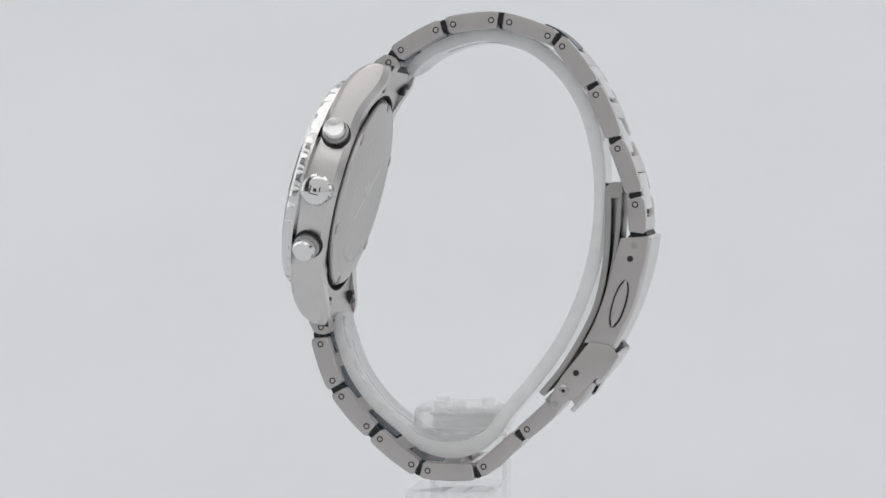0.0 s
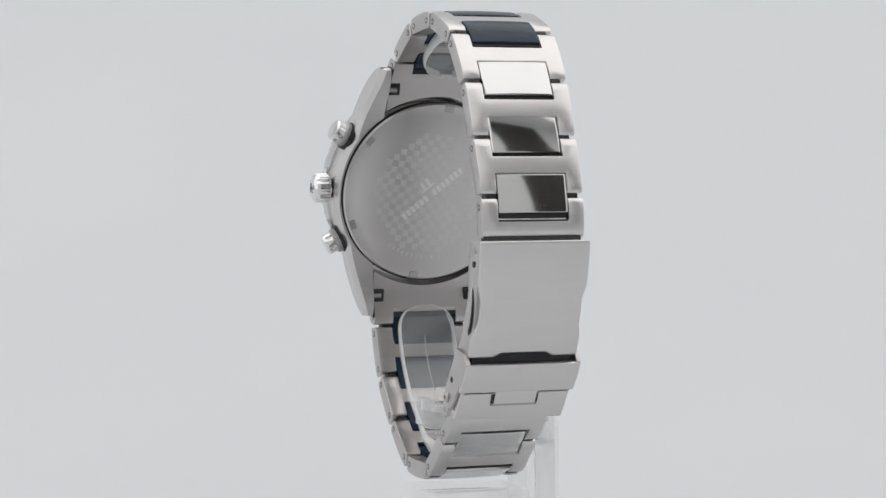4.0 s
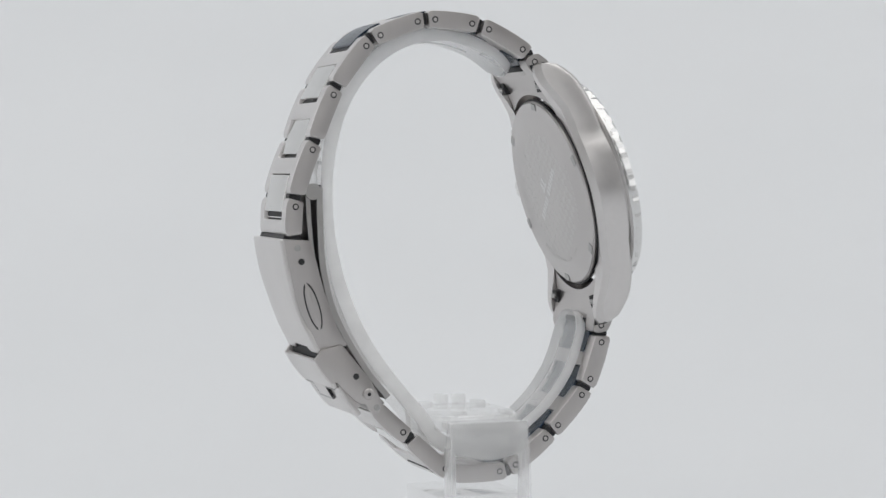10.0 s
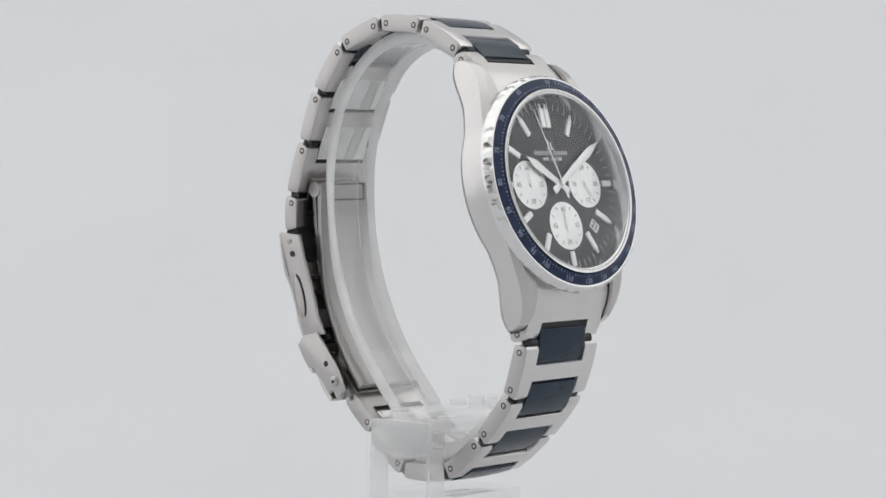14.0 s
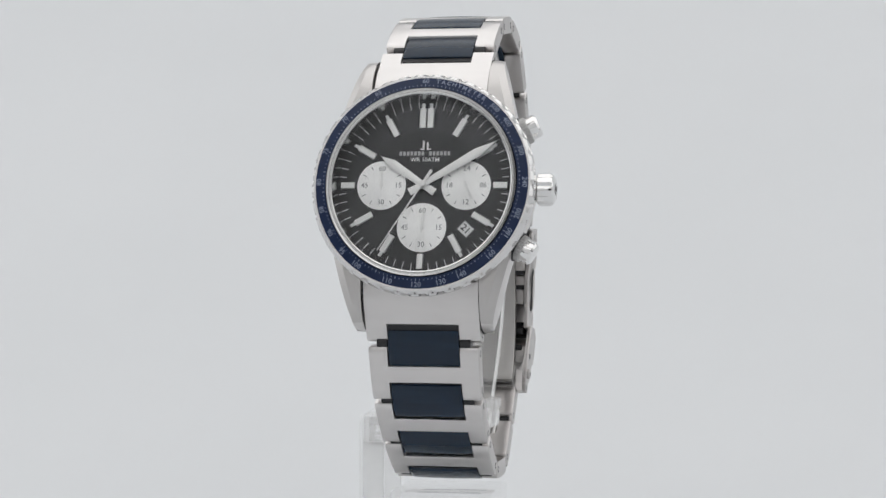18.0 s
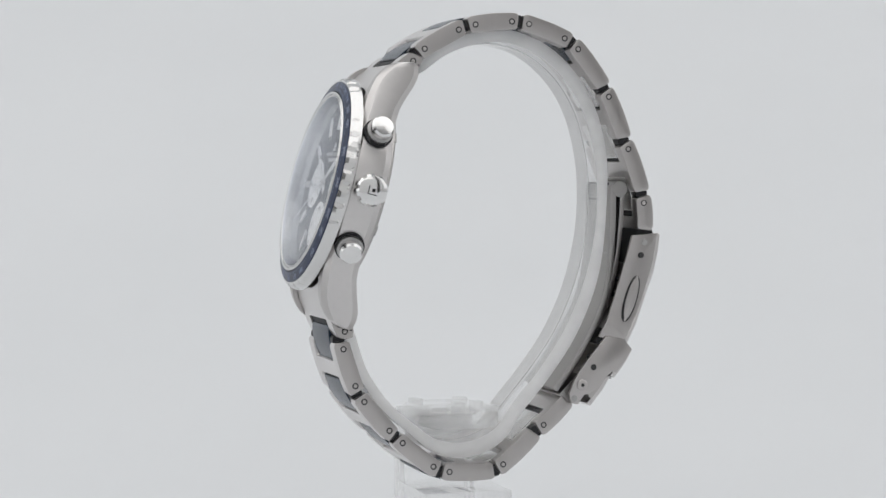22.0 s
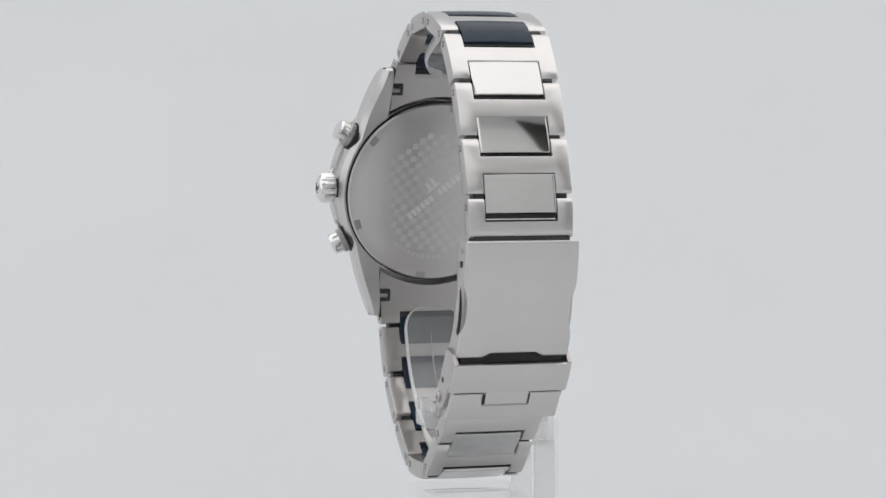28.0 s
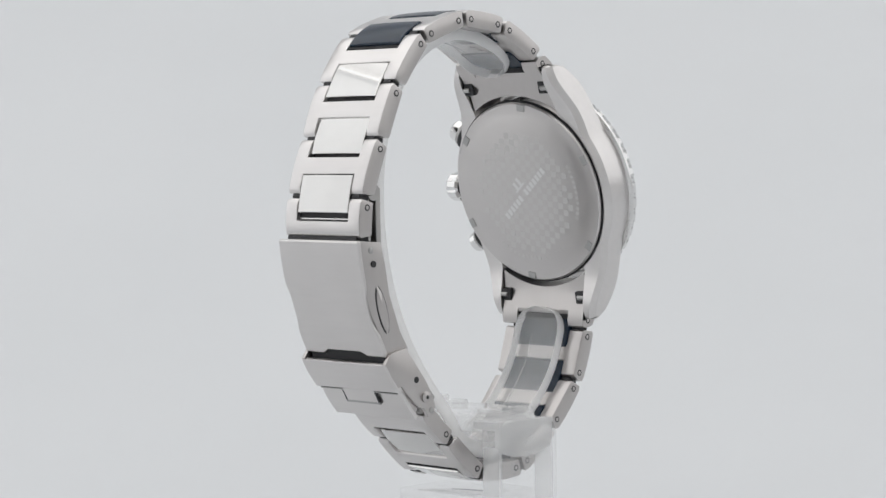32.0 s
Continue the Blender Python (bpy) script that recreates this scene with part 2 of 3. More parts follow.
DIAL = Matrix.Translation((CENTRE, -25.55, 4.55 + BASE)) @ Matrix(((1, 0, 0, 0), (0, math.sin(radians(TILT)), -math.cos(radians(TILT)), 0), (0, math.cos(radians(TILT)), math.sin(radians(TILT)), 0), (0, 0, 0, 1)))


def metres(m):
    """The same pose with its place in metres."""
    out = m.copy()
    out.translation = m.translation * MM
    return out


watch = new("wristwatch")
tagged(watch, "steel chronograph wristwatch with black dial, blue bezel and blue bracelet inlays", "watch")
watch.matrix_basis = pose(0, 0, (FLOOR_DROP - BASE) * MM)

TOP_NODES = [(-10.6, 28.8), (-0.9, 34.1), (9.75, 35.1), (20.15, 31.3), (26.75, 22.6), (30.8, 12.7), (34.5, 2.5), (34.95, -4.9)]
LOW_NODES = [(-25.4, -23.9), (-22.05, -34.1), (-14.95, -42.3), (-6.2, -49.15), (4.85, -49.4), (13.05, -42.3), (19.6, -36.3)]
THICK = 3.3
INLAY = 6.5                       # half the width of an inlay


def link_frame(a, b):
    """Pose of a link from node a to node b: y along it, z outwards from the ring."""
    a, b = Vector((0, *a)), Vector((0, *b))
    y = (b - a).normalized()
    x = Vector((1, 0, 0))
    z = x.cross(y)
    if z.dot((a + b) / 2 - Vector((0, 4, -8))) < 0:
        x, z = -x, -z
    m = Matrix((x, y, z)).transposed().to_4x4()
    m.translation = (a + b) / 2 + Vector((CENTRE, 0, BASE))
    return m, (b - a).length


def h_link(length, half_a, half_b, gap_a, gap_b, bar0=-1.6, bar1=1.6, bulge=0.35):
    """An H-shaped link: two side arms and a cross bar, its outside slightly bowed."""
    L = length / 2
    A, B = -L + gap_a, L - gap_b
    ys = sorted({A, A + 0.75, (A + bar0) / 2, bar0, (bar0 + bar1) / 2, bar1, (B + bar1) / 2, B - 0.75, B})
    bm = bmesh.new()
    xs = (-1.0, -INLAY - 0.12, INLAY + 0.12, 1.0)
    top, low = {}, {}
    for i, x in enumerate(xs):
        for j, y in enumerate(ys):
            w = half_a + (half_b - half_a) * (y + L) / (2 * L)
            xx = x * w if abs(x) == 1.0 else x
            rise = bulge * (1 - (y / L) ** 2)
            end = -0.32 if j in (0, len(ys) - 1) else 0.0
            top[i, j] = bm.verts.new((xx, y, THICK / 2 - 0.15 + rise + end))
            yy = y + (0.5 if j == 0 else -0.5 if j == len(ys) - 1 else 0.0)
            low[i, j] = bm.verts.new((xx, yy, -THICK / 2 + 0.1 + rise * 0.3 - end * 1.1))
    cells = {(i, j) for i in range(3) for j in range(len(ys) - 1) if i != 1 or (ys[j] >= bar0 - 1e-6 and ys[j + 1] <= bar1 + 1e-6)}
    for i, j in cells:
        bm.faces.new((top[i, j], top[i + 1, j], top[i + 1, j + 1], top[i, j + 1]))
        bm.faces.new((low[i, j + 1], low[i + 1, j + 1], low[i + 1, j], low[i, j]))
        for di, dj, p, q in ((-1, 0, (i, j), (i, j + 1)), (1, 0, (i + 1, j), (i + 1, j + 1)), (0, -1, (i, j), (i + 1, j)), (0, 1, (i, j + 1), (i + 1, j + 1))):
            if (i + di, j + dj) not in cells:
                bm.faces.new((top[p], top[q], low[q], low[p]))
    for v in [v for v in bm.verts if not v.link_faces]:
        bm.verts.remove(v)
    return flanks(bevel(bm, 0.24, 2, 40), INLAY + 0.8)


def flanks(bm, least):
    """The outward side faces and the inside take the second material, steel darkened as shade."""
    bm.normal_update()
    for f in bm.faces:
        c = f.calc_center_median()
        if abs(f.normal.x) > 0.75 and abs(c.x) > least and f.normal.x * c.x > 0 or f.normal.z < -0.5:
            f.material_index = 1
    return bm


def inlay(length, bend, thick=3.0):
    """A slightly bent and crowned block that bridges two links."""
    bm = bmesh.new()
    steps = (-1.0, -0.94, -0.7, -0.45, -0.2, 0.0, 0.2, 0.45, 0.7, 0.94, 1.0)
    n = len(steps)
    top, low = {}, {}
    for i, u in enumerate(steps):
        for j, v in enumerate(steps):
            drop = -bend * v * v - 0.13 * u * u
            top[i, j] = bm.verts.new((u * INLAY, v * length / 2, thick / 2 + drop))
            low[i, j] = bm.verts.new((u * INLAY, v * length / 2, -thick / 2 - bend * v * v))
    for i in range(n - 1):
        for j in range(n - 1):
            bm.faces.new((top[i, j], top[i + 1, j], top[i + 1, j + 1], top[i, j + 1]))
            bm.faces.new((low[i, j], low[i, j + 1], low[i + 1, j + 1], low[i + 1, j]))
    for k in range(n - 1):
        for a, b in (((0, k), (0, k + 1)), ((n - 1, k + 1), (n - 1, k)), ((k + 1, 0), (k, 0)), ((k, n - 1), (k + 1, n - 1))):
            bm.faces.new((top[a], top[b], low[b], low[a]))
    return bevel(bm, 0.24, 2, 45)


def link_pins():
    """A pin's end and the groove round it, coloured dark for its shade."""
    pin = finish(lathe([(0.001, -0.25), (0.38, -0.25), (0.38, 0.0), (0.3, 0.06), (0.001, 0.07)], 20, closed=False), "pin", M_SIDE)
    groove = finish(lathe([(0.6, -0.2), (0.6, 0.012), (0.34, 0.012), (0.34, -0.2)], 20), "pin_hole", M_KNUCKLE)
    return pin, groove


def bracelet():
    pin, groove = link_pins()
    knuckle = finish(lathe([(0.001, 6.7), (1.15, 6.7), (1.15, 8.6), (0.001, 8.5)], 20, closed=False), "knuckle", M_KNUCKLE)
    runs = ((TOP_NODES, 10.2, 9.5, 7, (0.2, 0.24, 0.24, 0.24, 0.24, 0.26, 0.26, 0.2)), (LOW_NODES, 10.15, 9.1, 6, (0.2, 0.24, 0.24, 0.24, 0.24, 0.26, 0.2)))
    for nodes, w0, w1, count, gaps in runs:
        for k in range(len(nodes) - 1):
            m, length = link_frame(nodes[k], nodes[k + 1])
            ha = w0 + (w1 - w0) * k / count
            hb = w0 + (w1 - w0) * (k + 1) / count
            last = k == len(nodes) - 2
            bar = (0.6 if nodes is TOP_NODES else -0.2, length / 2 - 0.2) if last else (-1.6, 1.6)
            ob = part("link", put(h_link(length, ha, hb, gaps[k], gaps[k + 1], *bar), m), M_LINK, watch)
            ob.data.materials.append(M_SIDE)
            w = (ha + hb) / 2
            single = last or k >= 3
            for y in ((-length / 2 + 1.75,) if single else (-length / 2 + 1.75, length / 2 - 1.75)):
                wy = ha + (hb - ha) * (y / length + 0.5)
                for sx in (-1, 1):
                    at = metres(m @ Matrix.Translation((sx * (wy + 0.02), y, 0.0)) @ pose(0, 0, 0, 0, 90 * sx, 0))
                    part("pin", pin, None, ob, m=at)
                    part("pin_hole", groove, None, ob, m=at)
        for k in range(len(nodes) - 1):
            p = nodes[k]
            prev = nodes[k - 1] if k else ((-16.0, 24.6) if nodes is TOP_NODES else (-26.2, -17.0))
            a = Vector(p) + (Vector(prev) - Vector(p)).normalized()
            b = Vector(p) + (Vector(nodes[k + 1]) - Vector(p)).normalized()
            m, _ = link_frame(tuple(a), tuple(b))
            m.translation = Vector((CENTRE, p[0], p[1] + BASE))
            along = Vector((0, *(Vector(nodes[k + 1]) - Vector(p)).normalized()))
            shift = along * (0.75 if k == 0 else -0.4 if nodes is TOP_NODES else -0.75 if k == 5 else 0.0)
            block = Matrix.Translation(shift) @ m
            blue = k < 4
            for sx in (-1, 1):
                part("knuckle", knuckle, None, watch, m=metres(m @ pose(0, 0, 0, 0, 90 * sx, 0)))
            if k == 4 and nodes is LOW_NODES:
                block = block @ Matrix.Translation((0, 0, -0.4))
            bm = inlay(7.5 if k == 5 and nodes is LOW_NODES else 6.9, 0.5 if blue else 0.10)
            part("inlay_gap_shade", put(box(-INLAY, INLAY, -3.8, 3.8, -1.1, 0.55), m), M_DARK, watch)
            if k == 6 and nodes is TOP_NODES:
                part("link_slot_shade", put(box(-INLAY, INLAY, 3.3, 5.0, -1.5, 0.2), block), M_DARK, watch)
                rod = lathe([(0.001, -6.4), (0.18, -6.4), (0.18, 6.4), (0.001, 6.4)], 16, closed=False)
                part("spring_bar", put(put(rod, Matrix.Translation((0, 4.35, 0.3)) @ pose(0, 0, 0, 0, 90, 0)), block), M_POLISH, watch)
            part("inlay", put(bm, block), M_BLUE if blue else M_INLAY, watch, "glossy dark blue inlay" if blue else "polished steel inlay")


def case():
    top = [(0.0, 0.75), (6.0, 0.6), (12.0, 0.2), (16.0, -0.2), (18.5, -0.6), (20.5, -1.2), (22.0, -1.95), (23.3, -2.95), (24.3, -4.2), (25.0, -5.8), (25.2, -7.0)]
    low = [(0.0, -6.4), (6.0, -6.4), (12.0, -6.3), (15.0, -6.2), (18.0, -7.2), (20.0, -8.1), (22.0, -8.8), (23.6, -9.0), (25.0, -8.7), (25.2, -8.2)]

    def at(table, b):
        b = abs(b)
        return float(np.interp(b, [p[0] for p in table], [p[1] for p in table]))

    def outer(b):
        b = abs(b)
        return math.sqrt(19.75 ** 2 - b * b) if b < 10.6 else 16.66 + (12.6 - 16.66) * ((b - 10.6) / 14.6) ** 1.1

    stations = [-25.2, -25.0, -24.3, -23.3, -22, -20.5, -18.5, -16, -13.5, -12, -10.6, -9, -7, -5, -2.5, 0]
    stations += [-s for s in stations[-2::-1]]
    wings = []
    for side in (-1, 1):
        bm = bmesh.new()
        rings = []
        for b in stations:
            o = outer(b)
            n = max(10.75, math.sqrt(max(0.0, 16.9 ** 2 - b * b)))
            # the flank leans in a little towards the top, as the chamfer shows
            t, l = at(top, b), at(low, b)
            cham = 0.9 if abs(b) < 24 else 0.5
            pts = ((n, t), (o - cham * 1.6, t), (o - 0.1, t - cham), (o, t - cham - 0.4), (o - 0.1, l + 1.2), (o - 1.0, l), (n, l))
            rings.append([bm.verts.new((side * x, b, c)) for x, c in pts])
        for r, s in zip(rings, rings[1:]):
            for i in range(7):
                bm.faces.new((r[i], r[(i + 1) % 7], s[(i + 1) % 7], s[i]))
        bm.faces.new(rings[0])
        bm.faces.new(rings[-1][::-1])
        wings.append(bm)
    barrel = lathe([(16.0, -0.5), (16.9, -0.5), (17.0, -6.2), (16.0, -6.25)], 96, closed=False)
    body = join(*wings, barrel)
    bmesh.ops.recalc_face_normals(body, faces=body.faces)
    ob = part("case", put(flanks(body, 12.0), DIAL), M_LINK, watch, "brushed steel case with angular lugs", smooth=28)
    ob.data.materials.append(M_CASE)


def end_links():
    pin, groove = link_pins()
    tops = ((16.0, -1.15), (18.5, -1.5), (20.5, -2.2), (22.3, -3.2), (23.8, -4.4), (25.6, -5.5), (26.95, -6.7))
    lows = ((16.0, -6.4), (19.0, -6.8), (21.0, -7.4), (23.5, -8.6), (25.2, -9.4), (26.4, -9.5))

    def on(table, b):
        return b, float(np.interp(b, [p[0] for p in table], [p[1] for p in table]))

    for s in (1, -1):
        solids = []
        for x0, x1, count, arm in ((-10.45, -INLAY - 0.12, 4, True), (-INLAY - 0.12, INLAY + 0.12, 10, False), (INLAY + 0.12, 10.45, 4, True)):
            bm = bmesh.new()
            rings = []
            for k in range(count + 1):
                x = x0 + (x1 - x0) * k / count
                start = math.sqrt(19.4 ** 2 - x * x)      # hollowed round the case back
                if arm:
                    outline = [on(tops, b) for b in (start, 19.6, 20.5, 22.3, 23.8, 25.6, 26.95)] + [(27.05, -7.6), (26.9, -8.7)] + [on(lows, b) for b in (26.4, 25.2, 23.5, 21.0, 19.6, start)]
                else:
                    outline = [on(tops, b) for b in (start, 19.6, 20.5, 22.3, 23.8, 24.4)] + [(24.4, -8.6)] + [on(lows, b) for b in (23.5, 21.0, 19.6, start)]
                rings.append([bm.verts.new((x, s * b, c)) for b, c in outline])
            n = len(rings[0])
            for r, q in zip(rings, rings[1:]):
                for i in range(n):
                    bm.faces.new((r[i], r[(i + 1) % n], q[(i + 1) % n], q[i]))
            bm.faces.new(rings[0])
            bm.faces.new(rings[-1][::-1])
            solids.append(bm)
        body = join(*solids)
        bmesh.ops.recalc_face_normals(body, faces=body.faces)
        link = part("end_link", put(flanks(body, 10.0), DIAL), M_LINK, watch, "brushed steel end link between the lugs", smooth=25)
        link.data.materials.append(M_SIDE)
        seam = [(19.5, -2.2), (22.3, -3.9), (25.2, -6.1), (25.3, -9.1), (23.5, -8.45), (21.0, -7.25), (19.5, -6.75)]
        y0, y1 = sorted((s * 24.3, s * 25.3))
        part("end_gap_shade", put(box(-INLAY, INLAY, y0, y1, -8.85, -6.3), DIAL), M_DARK, watch)
        for sx in (-1, 1):
            x0, x1 = sorted((sx * 8.5, sx * 10.7))
            y0, y1 = sorted((s * 19.9, s * 22.3))
            w0, w1 = sorted((sx * 10.44, sx * 10.77))
            part("lug_gap_shade", put(prism([(s * b, c) for b, c in seam], w0, w1), DIAL), M_DARK, watch)
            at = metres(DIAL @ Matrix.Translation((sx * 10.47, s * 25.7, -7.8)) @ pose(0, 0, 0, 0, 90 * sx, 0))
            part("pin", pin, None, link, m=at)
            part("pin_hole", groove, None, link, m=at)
            part("spring_bar_slot_shade", put(box(x0, x1, y0, y1, -8.15, -6.5, 0.2), DIAL), M_DARK, watch)
            bar = lathe([(0.001, 0), (0.5, 0), (0.5, 1.6), (0.001, 1.6)], 16, closed=False)
            part("spring_bar", put(put(bar, Matrix.Translation((sx * 9.2, s * 21.0, -8.0)) @ pose(0, 0, 0, 0, 90 * sx, 0)), DIAL), M_PIN, watch)


def bezel():
    teeth = 40
    seg = teeth * 8

    def shift(i, j):
        return -0.22 if (j in (4, 5)) and i % 8 in (0, 1, 2) else 0.0

    rim = lathe([(17.5, 0.3), (17.5, 2.25), (19.3, 2.2), (19.7, 2.2), (20.2, 1.65), (20.36, 0.8), (20.4, 0.6), (20.4, 0.1), (19.7, -0.25), (18.0, -0.25)], seg, shift)
    ring = part("bezel", put(rim, DIAL), M_RIM, watch, "polished steel bezel with a notched edge", smooth=30)
    insert = lathe([(17.45, 2.85), (19.35, 2.32), (19.35, 2.15), (17.45, 2.15)], 192)
    band = part("bezel_insert", put(insert, DIAL), M_BEZEL, ring, "glossy dark blue tachymeter ring")
    slope = math.degrees(math.atan2(0.53, 1.9))

    def on_ring(angle, r, flip=False):
        c = 2.85 - (r - 17.45) * 0.53 / 1.9 + 0.012
        return DIAL @ pose(0, 0, 0, 0, 0, -angle) @ pose(0, r, c, -slope, 0, 0) @ pose(0, 0, 0, 0, 0, 180 if flip else 0)

    for v in (60, 65, 70, 75, 80, 85, 90, 95, 100, 110, 120, 130, 140, 160, 180, 200, 240, 300, 400, 500):
        a = (360.0 * 60 / v) % 360
        part("numeral", put(lettering(str(v), 1.3, 0.012, 0.02), on_ring(a, 18.7, 95 < a < 265)), M_BLUEPRINT, ring)
    for k, ch in enumerate("TACHYMETER"):
        part("letter", put(lettering(ch, 1.15, 0.012, 0.02), on_ring(7 + k * 3.1, 18.7)), M_BLUEPRINT, ring)
    dots = []
    for k in range(150):
        long = 0.2 if k % 5 == 0 else 0.09
        dots.append(put(box(-0.09, 0.09, -long, long, -0.012, 0.012), on_ring(k * 2.4, 17.85)))
    tagged(part("scale_marks", put(join(*dots), Matrix()), M_BLUEPRINT, ring), kind="stuff")
    glass_seat = lathe([(15.75, 0.05), (16.0, 1.5), (16.28, 2.95), (16.5, 3.05), (16.62, 2.82), (16.78, 2.82), (16.88, 3.02), (17.25, 3.1), (17.45, 2.1), (17.45, 0.05)], 160)
    part("rehaut", put(glass_seat, DIAL), M_REHAUT, watch, "polished steel ring round the crystal")
    glass = lathe([(0.001, 3.3), (8.0, 3.28), (15.9, 3.2), (16.25, 3.05), (16.0, 2.0), (0.001, 2.05)], 128, closed=False)
    ob = part("crystal", put(glass, DIAL), M_GLASS, watch, "flat clear watch crystal")
    ob.visible_shadow = False


def bar(length, w0, w1, h, z, y0=0.0):
    """A tapering baton from y0 outwards with a ridged top."""
    bm = bmesh.new()
    pts = ((-w0 / 2, y0), (w0 / 2, y0), (w1 / 2, y0 + length), (-w1 / 2, y0 + length))
    lowv = [bm.verts.new((x, y, z)) for x, y in pts]
    topv = [bm.verts.new((x * 0.8, y, z + h)) for x, y in pts]
    bm.faces.new(lowv[::-1])
    bm.faces.new(topv)
    for i in range(4):
        bm.faces.new((lowv[i], lowv[(i + 1) % 4], topv[(i + 1) % 4], topv[i]))
    return bm


def lance(length, tail, width, z, h=0.16):
    """A faceted sword hand."""
    out = [(0, -tail), (width * 0.42, -tail), (width * 0.32, 0), (width * 0.5, length * 0.72), (0, length), (-width * 0.5, length * 0.72), (-width * 0.32, 0), (-width * 0.42, -tail)]
    bm = bmesh.new()
    lowv = [bm.verts.new((x, y, z)) for x, y in out]
    n = len(out)
    r0, r1 = bm.verts.new((0, -tail + 0.05, z + h)), bm.verts.new((0, length - 0.3, z + h))
    bm.faces.new(lowv[::-1])
    for i in range(1, 4):
        bm.faces.new((lowv[i], lowv[i + 1], r1 if i >= 2 else r0)) if i != 2 else bm.faces.new((lowv[2], lowv[3], r1, r0))
    for i in range(4, 7):
        bm.faces.new((lowv[i], lowv[i + 1], r0 if i >= 6 else r1)) if i != 5 else bm.faces.new((lowv[5], lowv[6], r0, r1))
    bm.faces.new((lowv[7], lowv[0], r0))
    bm.faces.new((lowv[0], lowv[1], r0))
    return bm


def dial():
    face = lathe([(0.001, 0.0), (16.3, 0.0), (16.3, -0.4), (0.001, -0.4)], 128, closed=False)
    plate_ob = part("dial", put(face, DIAL), M_DIAL, watch, "matt black chronograph dial")

    def ray(angle):
        return DIAL @ pose(0, 0, 0, 0, 0, -angle)

    for hour in range(12):
        a = hour * 30
        if hour == 0:
            spans = ((-0.72, 10.7, 14.3), (0.72, 10.7, 14.3))
        elif hour in (3, 9):
            spans = ((0, 12.7, 15.2),)
        elif hour == 6:
            spans = ((0, 12.6, 15.3),)
        else:
            spans = ((0, 10.6, 14.1),)
        for x, r0, r1 in spans:
            marker = part("hour_marker", put(put(bar(r1 - r0, 1.25, 1.25, 0.28, 0.02, r0), Matrix.Translation((x, 0, 0))), ray(a)), M_INDEX, plate_ob, "silver baton hour marker")
            if hour not in (3, 6, 9):
                part("lume_tip", put(put(bar(0.9, 0.62, 0.62, 0.2, 0.02, r1 + 0.02), Matrix.Translation((x, 0, 0))), ray(a)), M_LUME, marker)
    ticks = []
    for k in range(60):
        if k % 5 == 0:
            continue
        ticks.append(put(box(-0.06, 0.06, 14.3, 15.6, 0.004, 0.02), ray(k * 6)))
    tagged(part("minute_track", join(*ticks), M_PRINT, plate_ob), kind="stuff")

    for (x, y), words, needle in (((-7.75, 0), ("60", "15", "30", "45"), 0.0), ((7.75, 0), ("24", "06", "12", "18"), 154.0), ((0, -7.75), ("60", "15", "30", "45"), 4.0)):
        at = DIAL @ Matrix.Translation((x, y, 0))
        sub = part("subdial", lathe([(0.001, 0.06), (4.35, 0.06), (4.5, 0.04), (4.5, -0.1), (0.001, -0.1)], 72, closed=False), M_SUB, plate_ob, "silver sunray subdial with grey numerals", m=metres(at))
        at = Matrix()
        for k, wd in enumerate(words):
            part("numeral", put(lettering(wd, 1.35, 0.01), at @ Matrix.Translation((3.1 * math.sin(k * math.pi / 2), 3.1 * math.cos(k * math.pi / 2), 0.075))), M_GREYPRINT, sub)
        for k in range(12):
            if k % 3:
                part("tick", put(box(-0.07, 0.07, 3.3, 4.0, 0.062, 0.08), at @ pose(0, 0, 0, 0, 0, -30 * k)), M_GREYPRINT, sub)
        part("small_hand", put(put(lance(3.0, 0.9, 0.42, 0.22, 0.06), pose(0, 0, 0, 0, 0, -needle)), at), M_INDEX, sub, "thin silver subdial hand")
        part("hub", put(lathe([(0.001, 0.34), (0.3, 0.32), (0.34, 0.06), (0.001, 0.06)], 20, closed=False), at), M_INDEX, sub)

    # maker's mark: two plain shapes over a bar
    for x0, x1, y0, y1 in ((-0.55, -0.2, 6.6, 8.3), (-0.95, -0.2, 6.6, 6.85), (0.2, 0.55, 6.6, 8.0), (0.2, 1.0, 6.6, 6.85), *((-4.75 + 0.68 * k, -4.28 + 0.68 * k, 5.55, 6.3) for k in range(14) if k != 7)):
        part("maker_mark", put(box(x0, x1, y0, y1, 0.004, 0.05), DIAL), M_MIDPRINT if y1 == 6.3 else M_PRINT, plate_ob)
    part("water_rating", put(lettering("WR 10ATM", 1.08, 0.02, 0.008), DIAL @ Matrix.Translation((0, 4.75, 0.03))), M_PRINT, plate_ob, "white printed water rating")

    spot = DIAL @ pose(0, 0, 0, 0, 0, -135) @ pose(0, 11.35, 0, 0, 0, 135)
    win = part("date_window", put(put(box(-1.12, 1.12, -0.98, 0.98, 0.005, 0.05), pose(0, 0, 0, 0, 0, -42)), spot), M_LUME, plate_ob, "white date window")
    part("date_number", put(put(lettering("21", 1.75, 0.012, 0.025), pose(0, 0, 0.07, 0, 0, -42)), spot), M_DARK, win)
    for x0, x1, y0, y1 in ((-1.3, 1.3, 0.98, 1.12), (-1.3, 1.3, -1.12, -0.98), (-1.3, -1.12, -0.98, 0.98), (1.12, 1.3, -0.98, 0.98)):
        part("date_frame", put(put(box(x0, x1, y0, y1, 0.004, 0.09), pose(0, 0, 0, 0, 0, -42)), spot), M_GREYPRINT, win)

    part("hour_hand", put(put(lance(9.6, 2.6, 1.75, 0.62), pose(0, 0, 0, 0, 0, 56.5)), DIAL), M_INDEX, watch, "polished silver hour hand")
